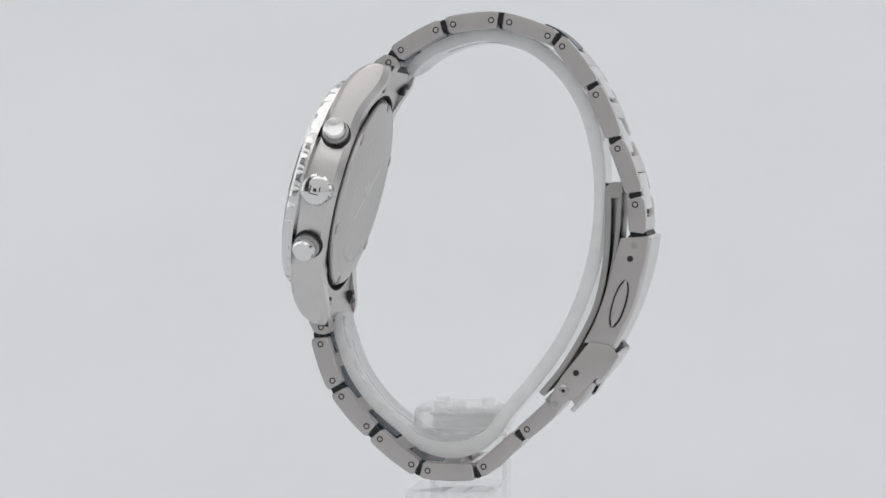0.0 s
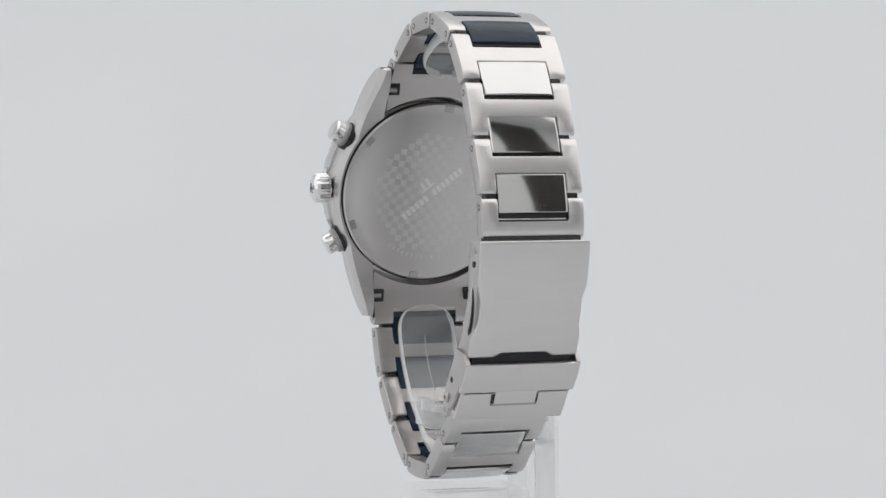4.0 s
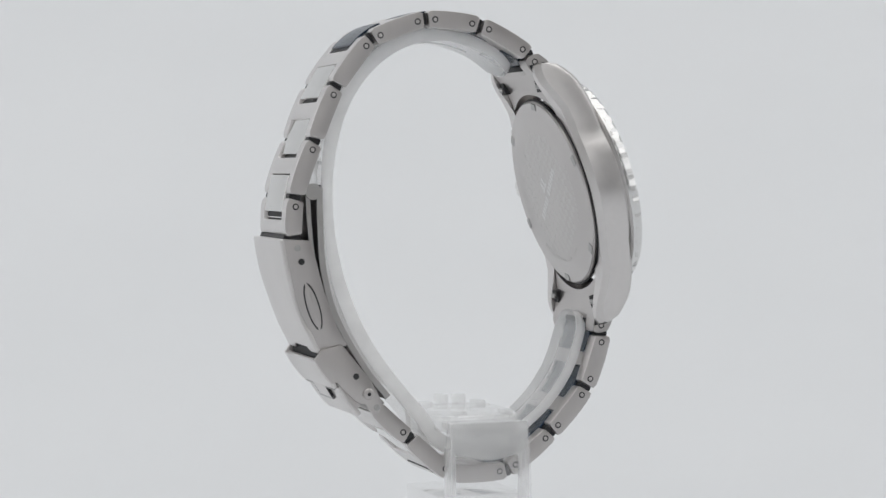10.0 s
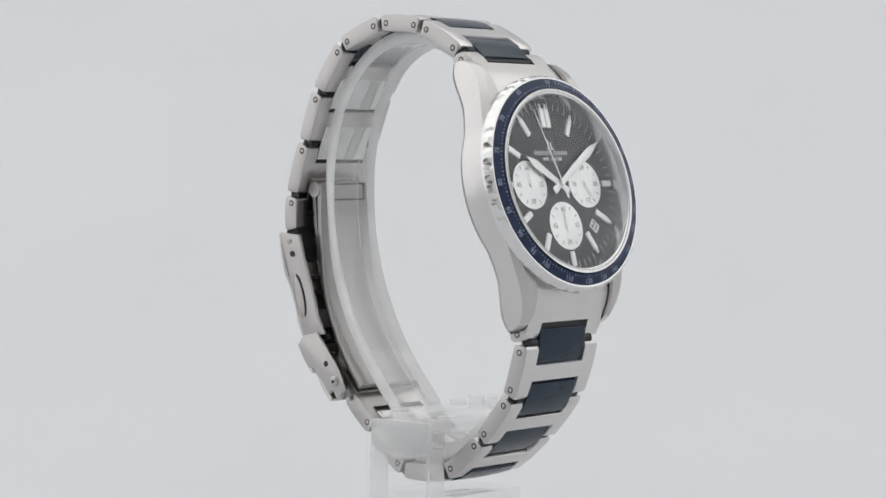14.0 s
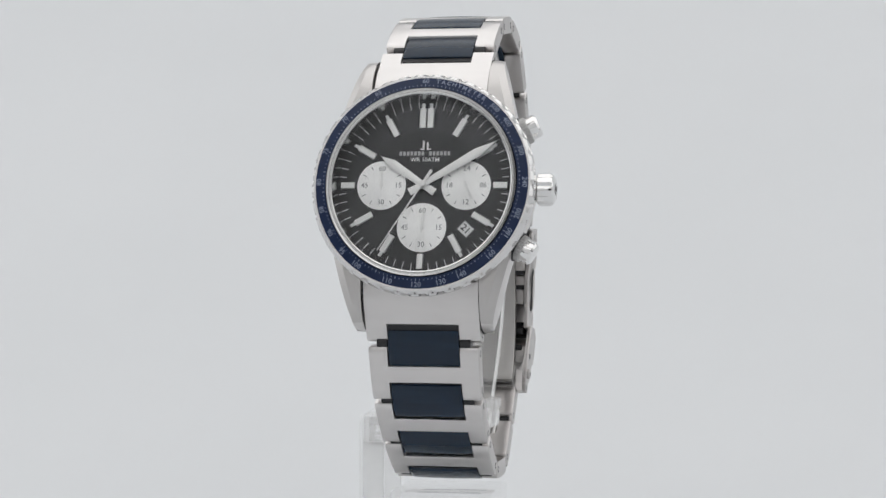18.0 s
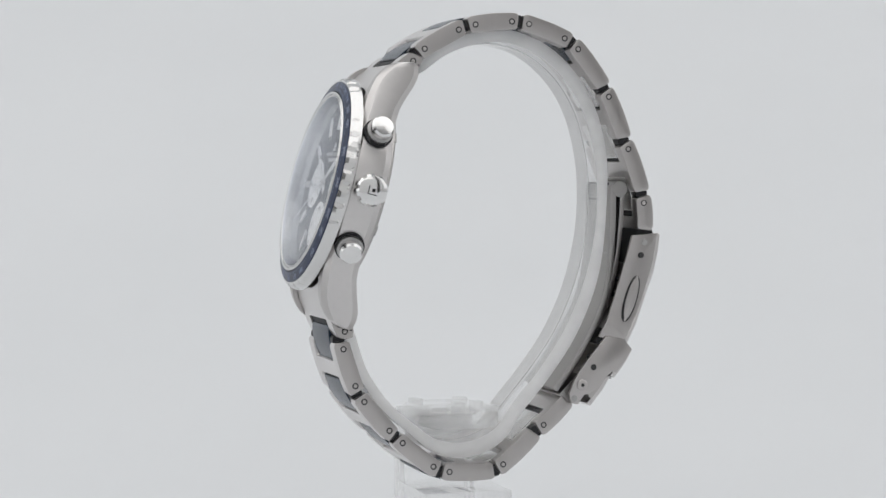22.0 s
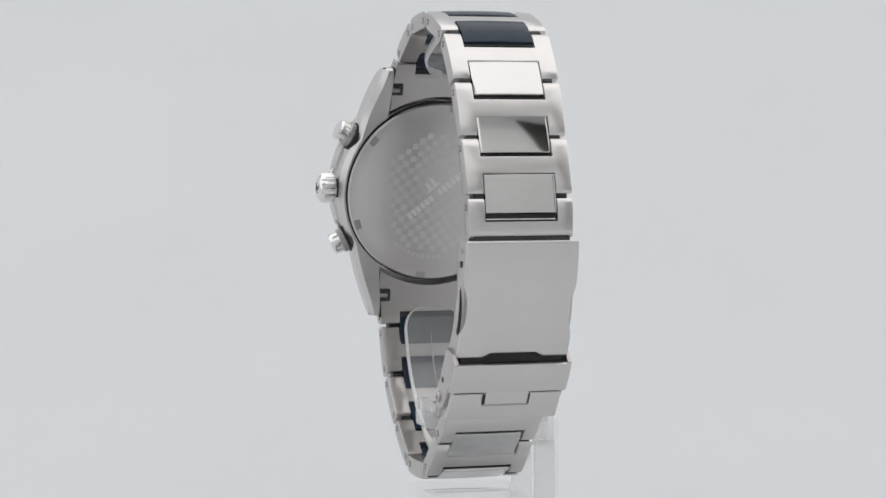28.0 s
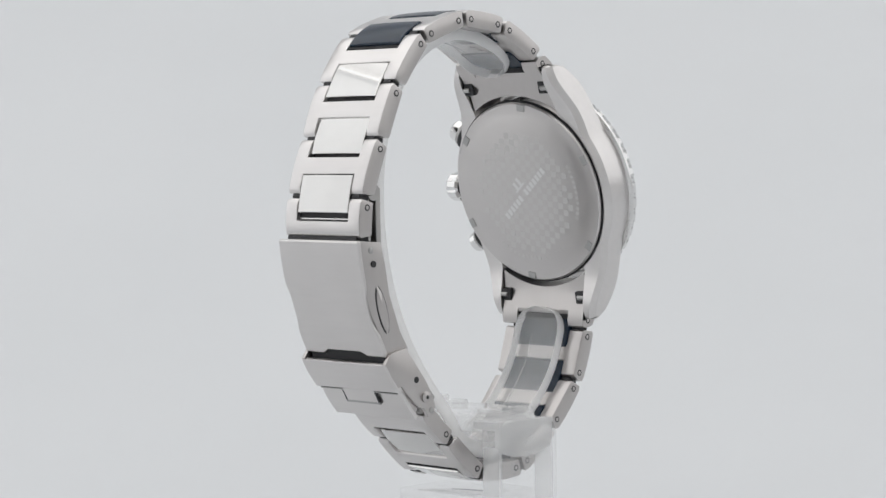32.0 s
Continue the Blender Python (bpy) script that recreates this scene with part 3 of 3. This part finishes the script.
    part("minute_hand", put(put(lance(15.6, 2.8, 1.7, 0.92), pose(0, 0, 0, 0, 0, -58.8)), DIAL), M_INDEX, watch, "polished silver minute hand")
    part("hand_hub", put(lathe([(0.001, 1.5), (0.45, 1.46), (0.6, 1.2), (0.75, 0.3), (0.001, 0.3)], 24, closed=False), DIAL), M_INDEX, watch)
    seconds = join(bar(14.4, 0.34, 0.16, 0.08, 1.28), bar(3.0, 0.62, 0.5, 0.08, 1.28, -3.0))
    return part("second_hand", seconds, M_INDEX, watch, "thin silver chronograph second hand", m=metres(DIAL))


def crown_and_pushers():
    def on_side(a, b, c, turn):
        return DIAL @ Matrix.Translation((a, b, c)) @ pose(0, 0, 0, 0, 0, turn) @ pose(0, 0, 0, 0, 90, 0)

    def ridges(i, j):
        return -0.34 * max(0.0, math.cos(math.pi * i / 6)) ** 2 if j in (2, 3) else 0.0

    c = lathe([(0.001, 0.15), (2.35, 0.15), (2.95, 0.55), (2.95, 2.6), (2.6, 3.15), (1.9, 3.5), (0.001, 3.6)], 96, ridges, closed=False)
    knob = part("crown", put(c, on_side(19.9, 0, -3.2, 0)), M_POLISH, watch, "polished fluted steel crown", smooth=30)
    mark = on_side(19.9, 0, -3.2, 0) @ Matrix.Translation((0, 0, 3.58))
    for x0, x1, y0, y1 in ((-0.3, 0.3, -0.3, 0.3), (-1.0, 0.75, -0.85, -0.7), (-1.0, -0.85, -0.7, 0.7), (0.75, 0.9, -0.2, 0.75)):
        part("crown_mark", put(box(x0, x1, y0, y1, -0.2, 0.04), mark), M_KNUCKLE, knob)
    part("crown_tube", put(lathe([(0.001, -1.5), (1.9, -1.5), (1.9, 0.3), (0.001, 0.3)], 40, closed=False), on_side(19.9, 0, -3.2, 0)), M_DARK, watch)
    for s in (1, -1):
        m = on_side(17.2, s * 10.6, -3.0, s * 26)
        seat = lathe([(2.0, -0.6), (2.75, -0.6), (2.75, 0.12), (2.0, 0.12)], 48)
        part("pusher_gap_shade", put(seat, m), M_DARK, watch)
        collar = lathe([(0.001, -1.0), (2.45, -1.0), (2.45, 1.0), (2.2, 1.15), (0.001, 1.2)], 72, lambda i, j: -0.12 if j in (1, 2) and i % 3 == 0 else 0.0, closed=False)
        part("pusher_collar", put(collar, m), M_PIN, watch, "knurled steel collar", smooth=30)
        cap = lathe([(0.001, 0.9), (2.0, 0.9), (2.1, 1.3), (2.1, 2.7), (1.8, 3.1), (0.001, 3.2)], 48, closed=False)
        part("pusher", put(cap, m), M_POLISH, watch, "polished round steel pusher", smooth=30)


def case_back():
    ring = lathe([(0.001, -6.3), (18.0, -6.3), (18.1, -6.85), (17.8, -7.2), (15.4, -7.4), (14.4, -7.78), (0.001, -7.8)], 128, closed=False)
    back = part("case_back", put(ring, DIAL), M_BACK, watch, "brushed steel case back with etched checks")
    gap = lathe([(17.8, -6.2), (18.45, -6.2), (18.4, -6.5), (17.95, -6.5)], 128)
    part("back_gap_shade", put(gap, DIAL), M_KNUCKLE, watch)
    for k in range(6):
        n = box(-0.95, 0.95, 16.5, 17.8, -7.42, -7.1, 0.05, 1)
        part("notch", put(put(n, pose(0, 0, 0, 0, 0, 60 * k + 8)), DIAL), M_PIN, back)
    # etched checks in a six-sided field, each a thin raised square
    checks = []
    s = 1.25
    for i in range(-12, 13):
        for j in range(-12, 13):
            if (i + j) % 2:
                continue
            x, y = i * 1.02 * s * 1.0, j * s
            u, v = x * 1.0, y
            if math.hypot(u, v) < 12.6 and max(abs(u * 0.866 + v * 0.5), abs(u * 0.866 - v * 0.5), abs(v)) < 11.4:
                checks.append(box(x - s * 0.49, x + s * 0.49, y - s * 0.49, y + s * 0.49, -7.808, -7.78))
    bm = join(*checks)
    bmesh.ops.rotate(bm, cent=(0, 0, 0), matrix=Matrix.Rotation(radians(8), 3, "Z"), verts=bm.verts)
    tagged(part("etched_check_field", put(bm, DIAL), M_ETCH, back, "fine etched check pattern"), kind="stuff")
    for x0, x1, y0, y1 in (*((-7.5 + 1.1 * k, -6.75 + 1.1 * k, -0.7, 0.6) for k in range(14) if k != 7), (-1.0, -0.3, 1.6, 3.4), (0.3, 1.0, 1.6, 3.2), (-1.5, 1.5, 1.3, 1.65)):
        m = DIAL @ pose(0, 0, 0, 0, 0, -40)
        part("maker_mark", put(box(x0, x1, y0, y1, -7.84, -7.79), m), M_LETTER, back)

    def on_back(angle, r):
        return DIAL @ pose(0, 0, 0, 0, 0, angle) @ Matrix.Translation((0, r, -7.8)) @ pose(0, 0, 0, 0, 180, 0)

    for k, ch in enumerate("ALL ST"):
        if ch != " ":
            part("letter", put(lettering(ch, 1.25, 0.02), on_back(146 + 4.6 * k, 13.2)), M_ETCH, back)
    # worn lettering too faint to read
    for start, count in ((176, 10), (66, 11)):
        for k in range(count):
            part("etched_bar", put(box(-0.3, 0.3, -0.4, 0.4, -0.01, 0.02), on_back(start + 4.6 * k, 13.2)), M_ETCH, back)


def clasp():
    side = Matrix.Translation((CENTRE, 0, BASE))
    outer = smooth_path([(37.75, -5.1), (37.1, -9.3), (35.75, -14.7), (33.9, -19.9), (30.9, -26.0)], 8)

    def waist(bm):
        for v in bm.verts:
            v.co.x *= 1 - 0.075 * math.exp(-((v.co.z + 17.6) / 3.6) ** 4)
        return bm

    # cover plate, its lower edge with a shallow tapered notch
    way = outer[:-2] + outer[-1:]
    columns = (-10.3, -5.6, -4.2, 4.2, 5.6, 10.3)
    shell = bmesh.new()
    face, rear = {}, {}
    for i, p in enumerate(way):
        d = (Vector(way[min(i + 1, len(way) - 1)]) - Vector(way[max(i - 1, 0)])).normalized()
        for k, x in enumerate(columns):
            q = outer[-2] if i == len(way) - 1 and k in (2, 3) else p
            face[i, k] = shell.verts.new((x, *q))
            rear[i, k] = shell.verts.new((x, q[0] + d.y * 0.9, q[1] - d.x * 0.9))
    for i in range(len(way) - 1):
        for k in range(5):
            shell.faces.new((face[i, k], face[i + 1, k], face[i + 1, k + 1], face[i, k + 1]))
            shell.faces.new((rear[i, k], rear[i, k + 1], rear[i + 1, k + 1], rear[i + 1, k]))
        for k in (0, 5):
            shell.faces.new((face[i, k], rear[i, k], rear[i + 1, k], face[i + 1, k]))
    for i in (0, len(way) - 1):
        for k in range(5):
            shell.faces.new((face[i, k], face[i, k + 1], rear[i, k + 1], rear[i, k]))
    pieces = [bevel(shell, 0.4, 3, 50)]
    cover = part("clasp_cover", put(waist(join(*pieces)), side), M_LINK, watch, "brushed steel folding clasp cover")
    inner = [(25.2, -24.6), (27.0, -21.5), (29.4, -14.7), (30.9, -9.4), (32.0, -5.4)]
    inset = []
    for i, p in enumerate(outer):
        d = (Vector(outer[min(i + 1, len(outer) - 1)]) - Vector(outer[max(i - 1, 0)])).normalized()
        inset.append((p[0] + d.y * 0.5, p[1] - d.x * 0.5))
    flank = inset + inner
    pin = finish(lathe([(0.001, -0.25), (0.62, -0.25), (0.62, 0.05), (0.50, 0.12), (0.001, 0.14)], 20, closed=False), "pin", M_PIN)
    hole = finish(lathe([(0.001, -0.3), (0.58, -0.3), (0.58, 0.06), (0.001, 0.06)], 20, closed=False), "hole", M_DARK)
    rivet = finish(lathe([(0.001, -0.2), (1.05, -0.2), (1.05, 0.3), (0.8, 0.5), (0.001, 0.52)], 28, closed=False), "rivet", M_SIDE)
    for sx in (-1, 1):
        x0, x1 = sorted((sx * 9.4, sx * 10.26))
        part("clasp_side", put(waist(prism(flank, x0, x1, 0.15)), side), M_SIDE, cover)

        def disc(y, z, x):
            return metres(side @ Matrix.Translation((sx * x, y, z)) @ pose(0, 0, 0, 0, 90 * sx, 0))

        part("pin", pin, None, cover, m=disc(34.5, -6.7, 10.27))
        part("hole", hole, None, cover, m=disc(33.75, -9.2, 10.27))
        # oval release button; a black oval round it paints the slot's shade
        tilt = math.degrees(math.atan2(2.8, 9.15))
        for name, grow, lift, mat in (("button_slot_shade", 1.0, 10.36, M_DARK), ("release_button", 0.955, 10.45, M_SIDE)):
            oval = lathe([(0.001, -1.4), (4.75 * grow, -1.4), (4.75 * grow, -0.25), (4.0 * grow, 0.05), (0.001, 0.08)], 48, closed=False)
            for v in oval.verts:
                v.co.x *= 0.285 if name == "button_slot_shade" else 0.25
            turn = Matrix.Translation((sx * lift, 31.7, -17.4)) @ Matrix.Rotation(radians(-tilt), 4, "X") @ Matrix(((0, 0, sx, 0), (1, 0, 0, 0), (0, 1, 0, 0), (0, 0, 0, 1)))
            part(name, put(put(oval, turn), side), mat, cover, "oval steel release button" if name == "release_button" else "")
    # black wedge painted as shade in the mouth between cover and safety flap
    part("clasp_mouth_shade", put(prism([(31.0, -23.9), (30.35, -25.6), (30.3, -27.2), (28.2, -26.2)], -9.4, 9.4), side), M_DARK, cover)
    # works inside the cover: lock bar; hollow, two slots and hinge black as painted shade
    part("clasp_hollow_shade", put(prism([(33.3, -5.0), (36.2, -5.4), (35.6, -10.8), (32.2, -10.8)], -8.7, 8.7), side), M_DARK, cover)
    lock = part("lock_bar", put(prism([(31.8, -10.9), (35.3, -11.0), (32.6, -20.5), (29.6, -20.2)], -8.7, 8.7, 0.15), side), M_SIDE, cover)
    for y, z in ((31.0, -13.9), (30.2, -16.8)):
        part("lock_slot", put(prism([(y - 0.6, z + 0.4), (y + 2.4, z + 0.7), (y + 2.3, z - 0.25), (y - 0.75, z - 0.4)], -8.8, 8.8), side), M_DARK, lock)
    part("hinge_gap_shade", put(prism([(33.6, -4.2), (36.5, -4.35), (36.9, -5.3), (33.6, -5.3)], -8.8, 8.8), side), M_DARK, cover)
    flap_path = smooth_path([(31.65, -27.3), (30.0, -30.0), (27.9, -32.5)])
    flap = part("safety_flap", put(plate(flap_path, -0.9, -10.9, 10.9, 0.2), side), M_LINK, watch, "brushed steel safety flap of the clasp")
    part("flap_tab", put(plate([(28.05, -32.3), (26.45, -34.85)], -0.9, -4.0, 4.0, 0.15), side), M_LINK, flap)
    part("flap_gap_shade", put(plate([(27.82, -32.6), (27.68, -32.78)], -0.8, -9.9, 9.9), side), M_PIN, flap)
    tab_line = plate([(26.58, -34.68), (26.3, -35.05)], -0.75, -4.35, 4.35)
    part("tab_gap_shade", put(tab_line, side), M_PIN, flap)
    for sx in (-1, 1):
        x0, x1 = sorted((sx * 3.95, sx * 4.35))
        part("tab_gap_shade", put(plate([(27.65, -32.8), (26.35, -35.0)], -0.75, x0, x1), side), M_DARK, flap)
    tongue_path = smooth_path([(27.35, -32.3), (25.7, -34.95), (23.3, -37.75)])
    tongue = part("tongue", put(plate(tongue_path, -0.9, -10.35, 10.35, 0.2), side), M_LINK, watch, "brushed steel tongue plate of the clasp")
    arm = [(26.4, -24.4), (30.2, -25.2), (31.65, -27.1), (30.2, -29.4), (28.4, -31.6), (27.5, -31.3), (24.3, -34.5), (23.0, -35.4), (21.9, -35.5), (20.7, -37.3), (19.3, -37.0), (18.9, -35.2), (19.9, -33.0), (21.1, -31.0)]
    for sx in (-1, 1):
        x0, x1 = sorted((sx * 10.1, sx * 10.92))
        part("flap_side", put(prism(arm, x0, x1, 0.15), side), M_SIDE, flap)
        x2, x3 = sorted((sx * 9.5, sx * 10.33))
        part("tongue_side", put(prism([(27.0, -31.9), (25.7, -34.1), (23.65, -36.6), (22.9, -35.6), (24.6, -33.4)], x2, x3, 0.1), side), M_SIDE, tongue)
        part("rivet", rivet, None, flap, m=metres(side @ Matrix.Translation((sx * 10.9, 21.45, -33.6)) @ pose(0, 0, 0, 0, 90 * sx, 0)))
        part("rivet_hole", hole, None, flap, m=metres(side @ Matrix.Translation((sx * 11.38, 21.45, -33.6)) @ pose(0, 0, 0, 0, 90 * sx, 0)) @ Matrix.Diagonal((0.6, 0.6, 1.0, 1.0)))
        part("hole", hole, None, flap, m=metres(side @ Matrix.Translation((sx * 10.92, 23.8, -30.3)) @ pose(0, 0, 0, 0, 90 * sx, 0)))
        part("pin", pin, None, flap, m=metres(side @ Matrix.Translation((sx * 10.92, 19.9, -36.1)) @ pose(0, 0, 0, 0, 90 * sx, 0)))
    blade = smooth_path([(30.0, 4.2), (29.9, -2.9), (29.3, -11.3), (27.2, -19.7), (22.0, -29.2), (17.4, -35.0)])
    strip = plate(blade, -1.2, -7.0, 7.0, 0.2)
    for v in strip.verts:
        v.co.x *= 1 + 0.22 * min(1.0, max(0.0, (-v.co.z - 10.0) / 22.0))
    b1 = part("clasp_blade", put(strip, side), M_INNER, watch, "curved steel folding blade inside the clasp")
    for z0, z1, x0, x1 in ((1.2, 1.6, -4.6, 4.6), (4.3, 4.65, -4.6, 4.6), (1.2, 4.65, -5.0, -4.6), (1.2, 4.65, 4.6, 5.0), (-9.0, -8.75, -6.9, 6.9)):
        y = 28.74 if z0 > -5 else 28.3
        part("blade_groove", put(box(x0, x1, y - 0.06, y + 0.5, z0, z1), side), M_PIN if z0 < -5 else M_KNUCKLE, b1)
    for sx in (-1, 1):
        for y, z in ((26.0, -25.4), (24.4, -28.6)):
            x0, x1 = sorted((sx * 8.0, sx * 9.1))
            part("blade_hook", put(box(x0, x1, y - 0.9, y + 0.9, z - 0.5, z + 0.5, 0.1, 1), side), M_DARK, b1)
    upper = smooth_path([(32.0, 3.6), (31.6, -3.0), (30.8, -10.0), (28.9, -18.0), (26.4, -23.6)])
    part("upper_blade", put(plate(upper, -0.9, -6.4, 6.4, 0.15), side), M_INNER, watch, "second steel blade of the folding clasp")
    hinge = lathe([(0.001, -7.2), (1.5, -7.2), (1.5, 7.2), (0.001, 7.2)], 32, closed=False)
    part("hinge", put(put(hinge, Matrix.Translation((0, 30.6, 3.4)) @ pose(0, 0, 0, 0, 90, 0)), side), M_INNER, b1)
    foot = prism([(17.6, -35.6), (21.6, -31.6), (20.9, -36.6), (19.6, -37.4)], -8.5, 8.5, 0.2)
    part("clasp_foot", put(foot, side), M_INNER, b1)


# ---- the stand ----
def stand():
    root = new("display_stand")
    tagged(root, "clear acrylic watch stand with a C-shaped cuff", "display stand")
    up = Matrix.Translation((CENTRE, 0, FLOOR_DROP))
    cuff = smooth_path([(-8.6, 24.9), (-3.2, 29.0), (5.0, 31.3), (12.6, 29.9), (19.0, 25.4), (23.6, 18.5), (26.0, 10.0), (26.6, 2.0), (25.9, -6.0), (23.8, -14.5), (19.8, -23.5), (14.6, -31.0),
                        (9.0, -37.6), (5.6, -42.0), (0.0, -44.2), (-5.4, -43.6), (-9.4, -41.0), (-14.6, -36.6), (-18.9, -30.6), (-21.2, -24.2), (-22.1, -19.8)], 5)
    bm = bmesh.new()
    rings, edge = [], []
    n = len(cuff)
    run = [0.0]
    for p, q in zip(cuff, cuff[1:]):
        run.append(run[-1] + math.dist(p, q))
    for i, p in enumerate(cuff):
        a, b = Vector(cuff[max(i - 1, 0)]), Vector(cuff[min(i + 1, n - 1)])
        d = (b - a).normalized()
        e = min(run[i], run[-1] - run[i])
        # rounded ends
        w = 5.9 if e > 5.0 else 1.6 + 4.3 * math.sqrt(max(0.0, 1 - (1 - e / 5.0) ** 2))
        # thicker along the bottom
        thick = 1.9 + 0.7 * min(1.0, max(0.0, (p[0] + 6.0) / 12.0)) + 0.75 * math.exp(-((p[0] + 1.0) / 6.5) ** 4) * (p[1] < -36.0) - 0.7 * math.exp(-((p[1] + 1.0) / 9.0) ** 2) * (p[0] > 0)
        q = (p[0] - d.y * thick, p[1] + d.x * thick)
        v = w - 0.3
        rings.append([bm.verts.new(c) for c in ((-v, *p), (v, *p), (v, *q), (-v, *q))])
        edge.append((w, p, q, (p[0] - d.y * 0.4, p[1] + d.x * 0.4), (q[0] + d.y * 0.4, q[1] - d.x * 0.4)))
    for r, s in zip(rings, rings[1:]):
        for i in (0, 2):
            bm.faces.new((r[i], r[(i + 1) % 4], s[(i + 1) % 4], s[i]))
    bm.faces.new(rings[0])
    bm.faces.new(rings[-1][::-1])
    part("cuff", put(bm, up), M_ACRYLIC, root, "clear C-shaped acrylic cuff")
    for sx in (-1, 1):
        # rounded side band that closes the cuff, near white for its edge light
        rim = bmesh.new()
        loops = []
        for w, p, q, p1, q1 in edge:
            loops.append([rim.verts.new(c) for c in ((sx * (w - 0.3), *p), (sx * (w - 0.2), *p), (sx * w, *p1), (sx * w, *q1), (sx * (w - 0.2), *q), (sx * (w - 0.3), *q))])
        for r, q in zip(loops, loops[1:]):
            for i in range(5):
                rim.faces.new((r[i], r[i + 1], q[i + 1], q[i]))
        rim.faces.new(loops[0])
        rim.faces.new(loops[-1][::-1])
        part("cuff_rim", put(rim, up), M_RIMMED, root, "edge of the cuff, whitened for the light caught in the acrylic")
    # fine white line along the inside of the band, painted as a light streak
    line = bmesh.new()
    loops = [[line.verts.new(c) for c in ((0.7, *p), (0.95, *p), (0.83, p[0] + (p1[0] - p[0]) * -0.3, p[1] + (p1[1] - p[1]) * -0.3))] for w, p, q, p1, q1 in edge[6:-6]]
    for r, q in zip(loops, loops[1:]):
        for i in range(3):
            line.faces.new((r[i], r[(i + 1) % 3], q[(i + 1) % 3], q[i]))
    line.faces.new(loops[0])
    line.faces.new(loops[-1][::-1])
    part("light_streak", put(line, up), M_MILK, root)
    # clamp plate right across the cuff, rounded ends, with a block and teeth at its far end
    ring = []
    for k in range(48):
        a = 2 * math.pi * k / 48
        ring.append((7.9 * math.copysign(abs(math.cos(a)) ** 0.62, math.cos(a)), 11.4 * math.copysign(abs(math.sin(a)) ** 0.55, math.sin(a))))
    hub = bmesh.new()
    rows = []
    for z, grow in ((-41.6, 0.93), (-41.2, 0.99), (-39.2, 1.0), (-38.4, 0.985), (-38.0, 0.93)):
        rows.append([hub.verts.new((x * grow - 2.6, y * grow - 0.6, z)) for y, x in ring])
    for lo, hi in zip(rows, rows[1:]):
        for k in range(48):
            hub.faces.new((lo[k], lo[(k + 1) % 48], hi[(k + 1) % 48], hi[k]))
    hub.faces.new(rows[0][::-1])
    hub.faces.new(rows[-1])
    bmesh.ops.recalc_face_normals(hub, faces=hub.faces)
    plate_ob = part("hub_plate", put(hub, up), M_HUB, root, "oval acrylic clamp plate, whitened for refracted light")
    for x0, x1, y0, y1, z1 in ((6.6, 8.9, -3.4, -1.0, -36.1), (6.6, 8.9, 0.2, 2.6, -36.1), (5.0, 8.0, -7.0, -4.4, -37.3), (5.0, 8.0, 3.6, 6.0, -37.3), (-12.2, -9.6, -6.4, -3.9, -37.3), (-12.2, -9.6, 2.7, 5.2, -37.3)):
        part("clamp_tooth", put(box(x0, x1, y0, y1, -38.3, z1, 0.4), up), M_HUB, plate_ob)
    # upright: a clear panel with a rounded head and two thin walls behind its edges
    panel = [(-8.2, -66.0), (-8.2, -42.0), (-7.7, -40.0), (-6.4, -38.9), (5.6, -38.9), (6.9, -40.0), (7.4, -42.0), (7.4, -66.0)]
    part("post", put(prism(panel, -16.6, -15.8, 0.35), up), M_CLEAR, root, "clear acrylic upright panel")
    for y0, y1 in ((-8.1, -7.1), (6.3, 7.3)):
        part("post_wall", put(box(-15.82, -11.8, y0, y1, -66, -44.0, 0.3), up), M_MILK, root)
    # cross arm: a hollow yoke whitened for refracted light, its lower edge bowed downwards
    bow = [(-7.9, -39.2), (-7.9, -44.4), (-6.2, -45.2), (-3.4, -45.9), (-0.4, -46.2), (2.6, -45.9), (5.4, -45.2), (7.1, -44.4), (7.1, -39.2)]
    yoke = part("cross_arm", put(prism(bow, -15.7, -14.6, 0.3), up), M_ARM, root, "acrylic cross arm, whitened for refracted light")
    part("arm_top", put(box(-14.62, -9.0, -7.6, 6.8, -40.9, -39.3, 0.3), up), M_ARM, yoke)
    part("arm_floor", put(box(-14.62, -11.4, -7.0, 6.2, -45.2, -44.2, 0.3), up), M_HUB, yoke)
    part("arm_inside", put(box(-11.8, -10.8, -7.4, 6.6, -44.4, -40.8, 0.3), up), M_HUB, yoke)
    base = box(-19.0, 9.2, -14.0, 13.0, -73.0, -66.0, 0.8)
    part("base", put(base, up), M_ACRYLIC, root, "clear acrylic base")
    tray = box(-10.4, 9.0, -9.0, 8.2, -66.0, -53.2, 0.6)
    part("base_step", put(tray, up), M_ACRYLIC, root, "clear acrylic raised step")
    return root


studio()
display_stand = stand()
bracelet()
case()
end_links()
bezel()
second_hand = dial()
crown_and_pushers()
case_back()
clasp()

# chronograph hand: seconds of the clip, degrees past twelve
SECONDS = [(0.0, -95.0), (6.0, -62.0), (13.0, -22.0), (14.5, -14.0), (16.5, -5.0), (17.2, 0.0), (17.233, -75.0), (17.3, -152.0), (18.0, -148.0), (19.0, -138.0), (20.0, -132.0), (21.0, -126.0), (26.0, -96.0), (32.0, -60.0)]


def motions():
    walk(watch, [(t, pose(0, 0, (FLOOR_DROP - BASE) * MM, 0, 0, a)) for t, a in TURN])
    walk(display_stand, [(t, pose(0, 0, 0, 0, 0, a)) for t, a in TURN])
    walk(second_hand, [(t, metres(DIAL) @ pose(0, 0, 0, 0, 0, -a)) for t, a in SECONDS])


motions()
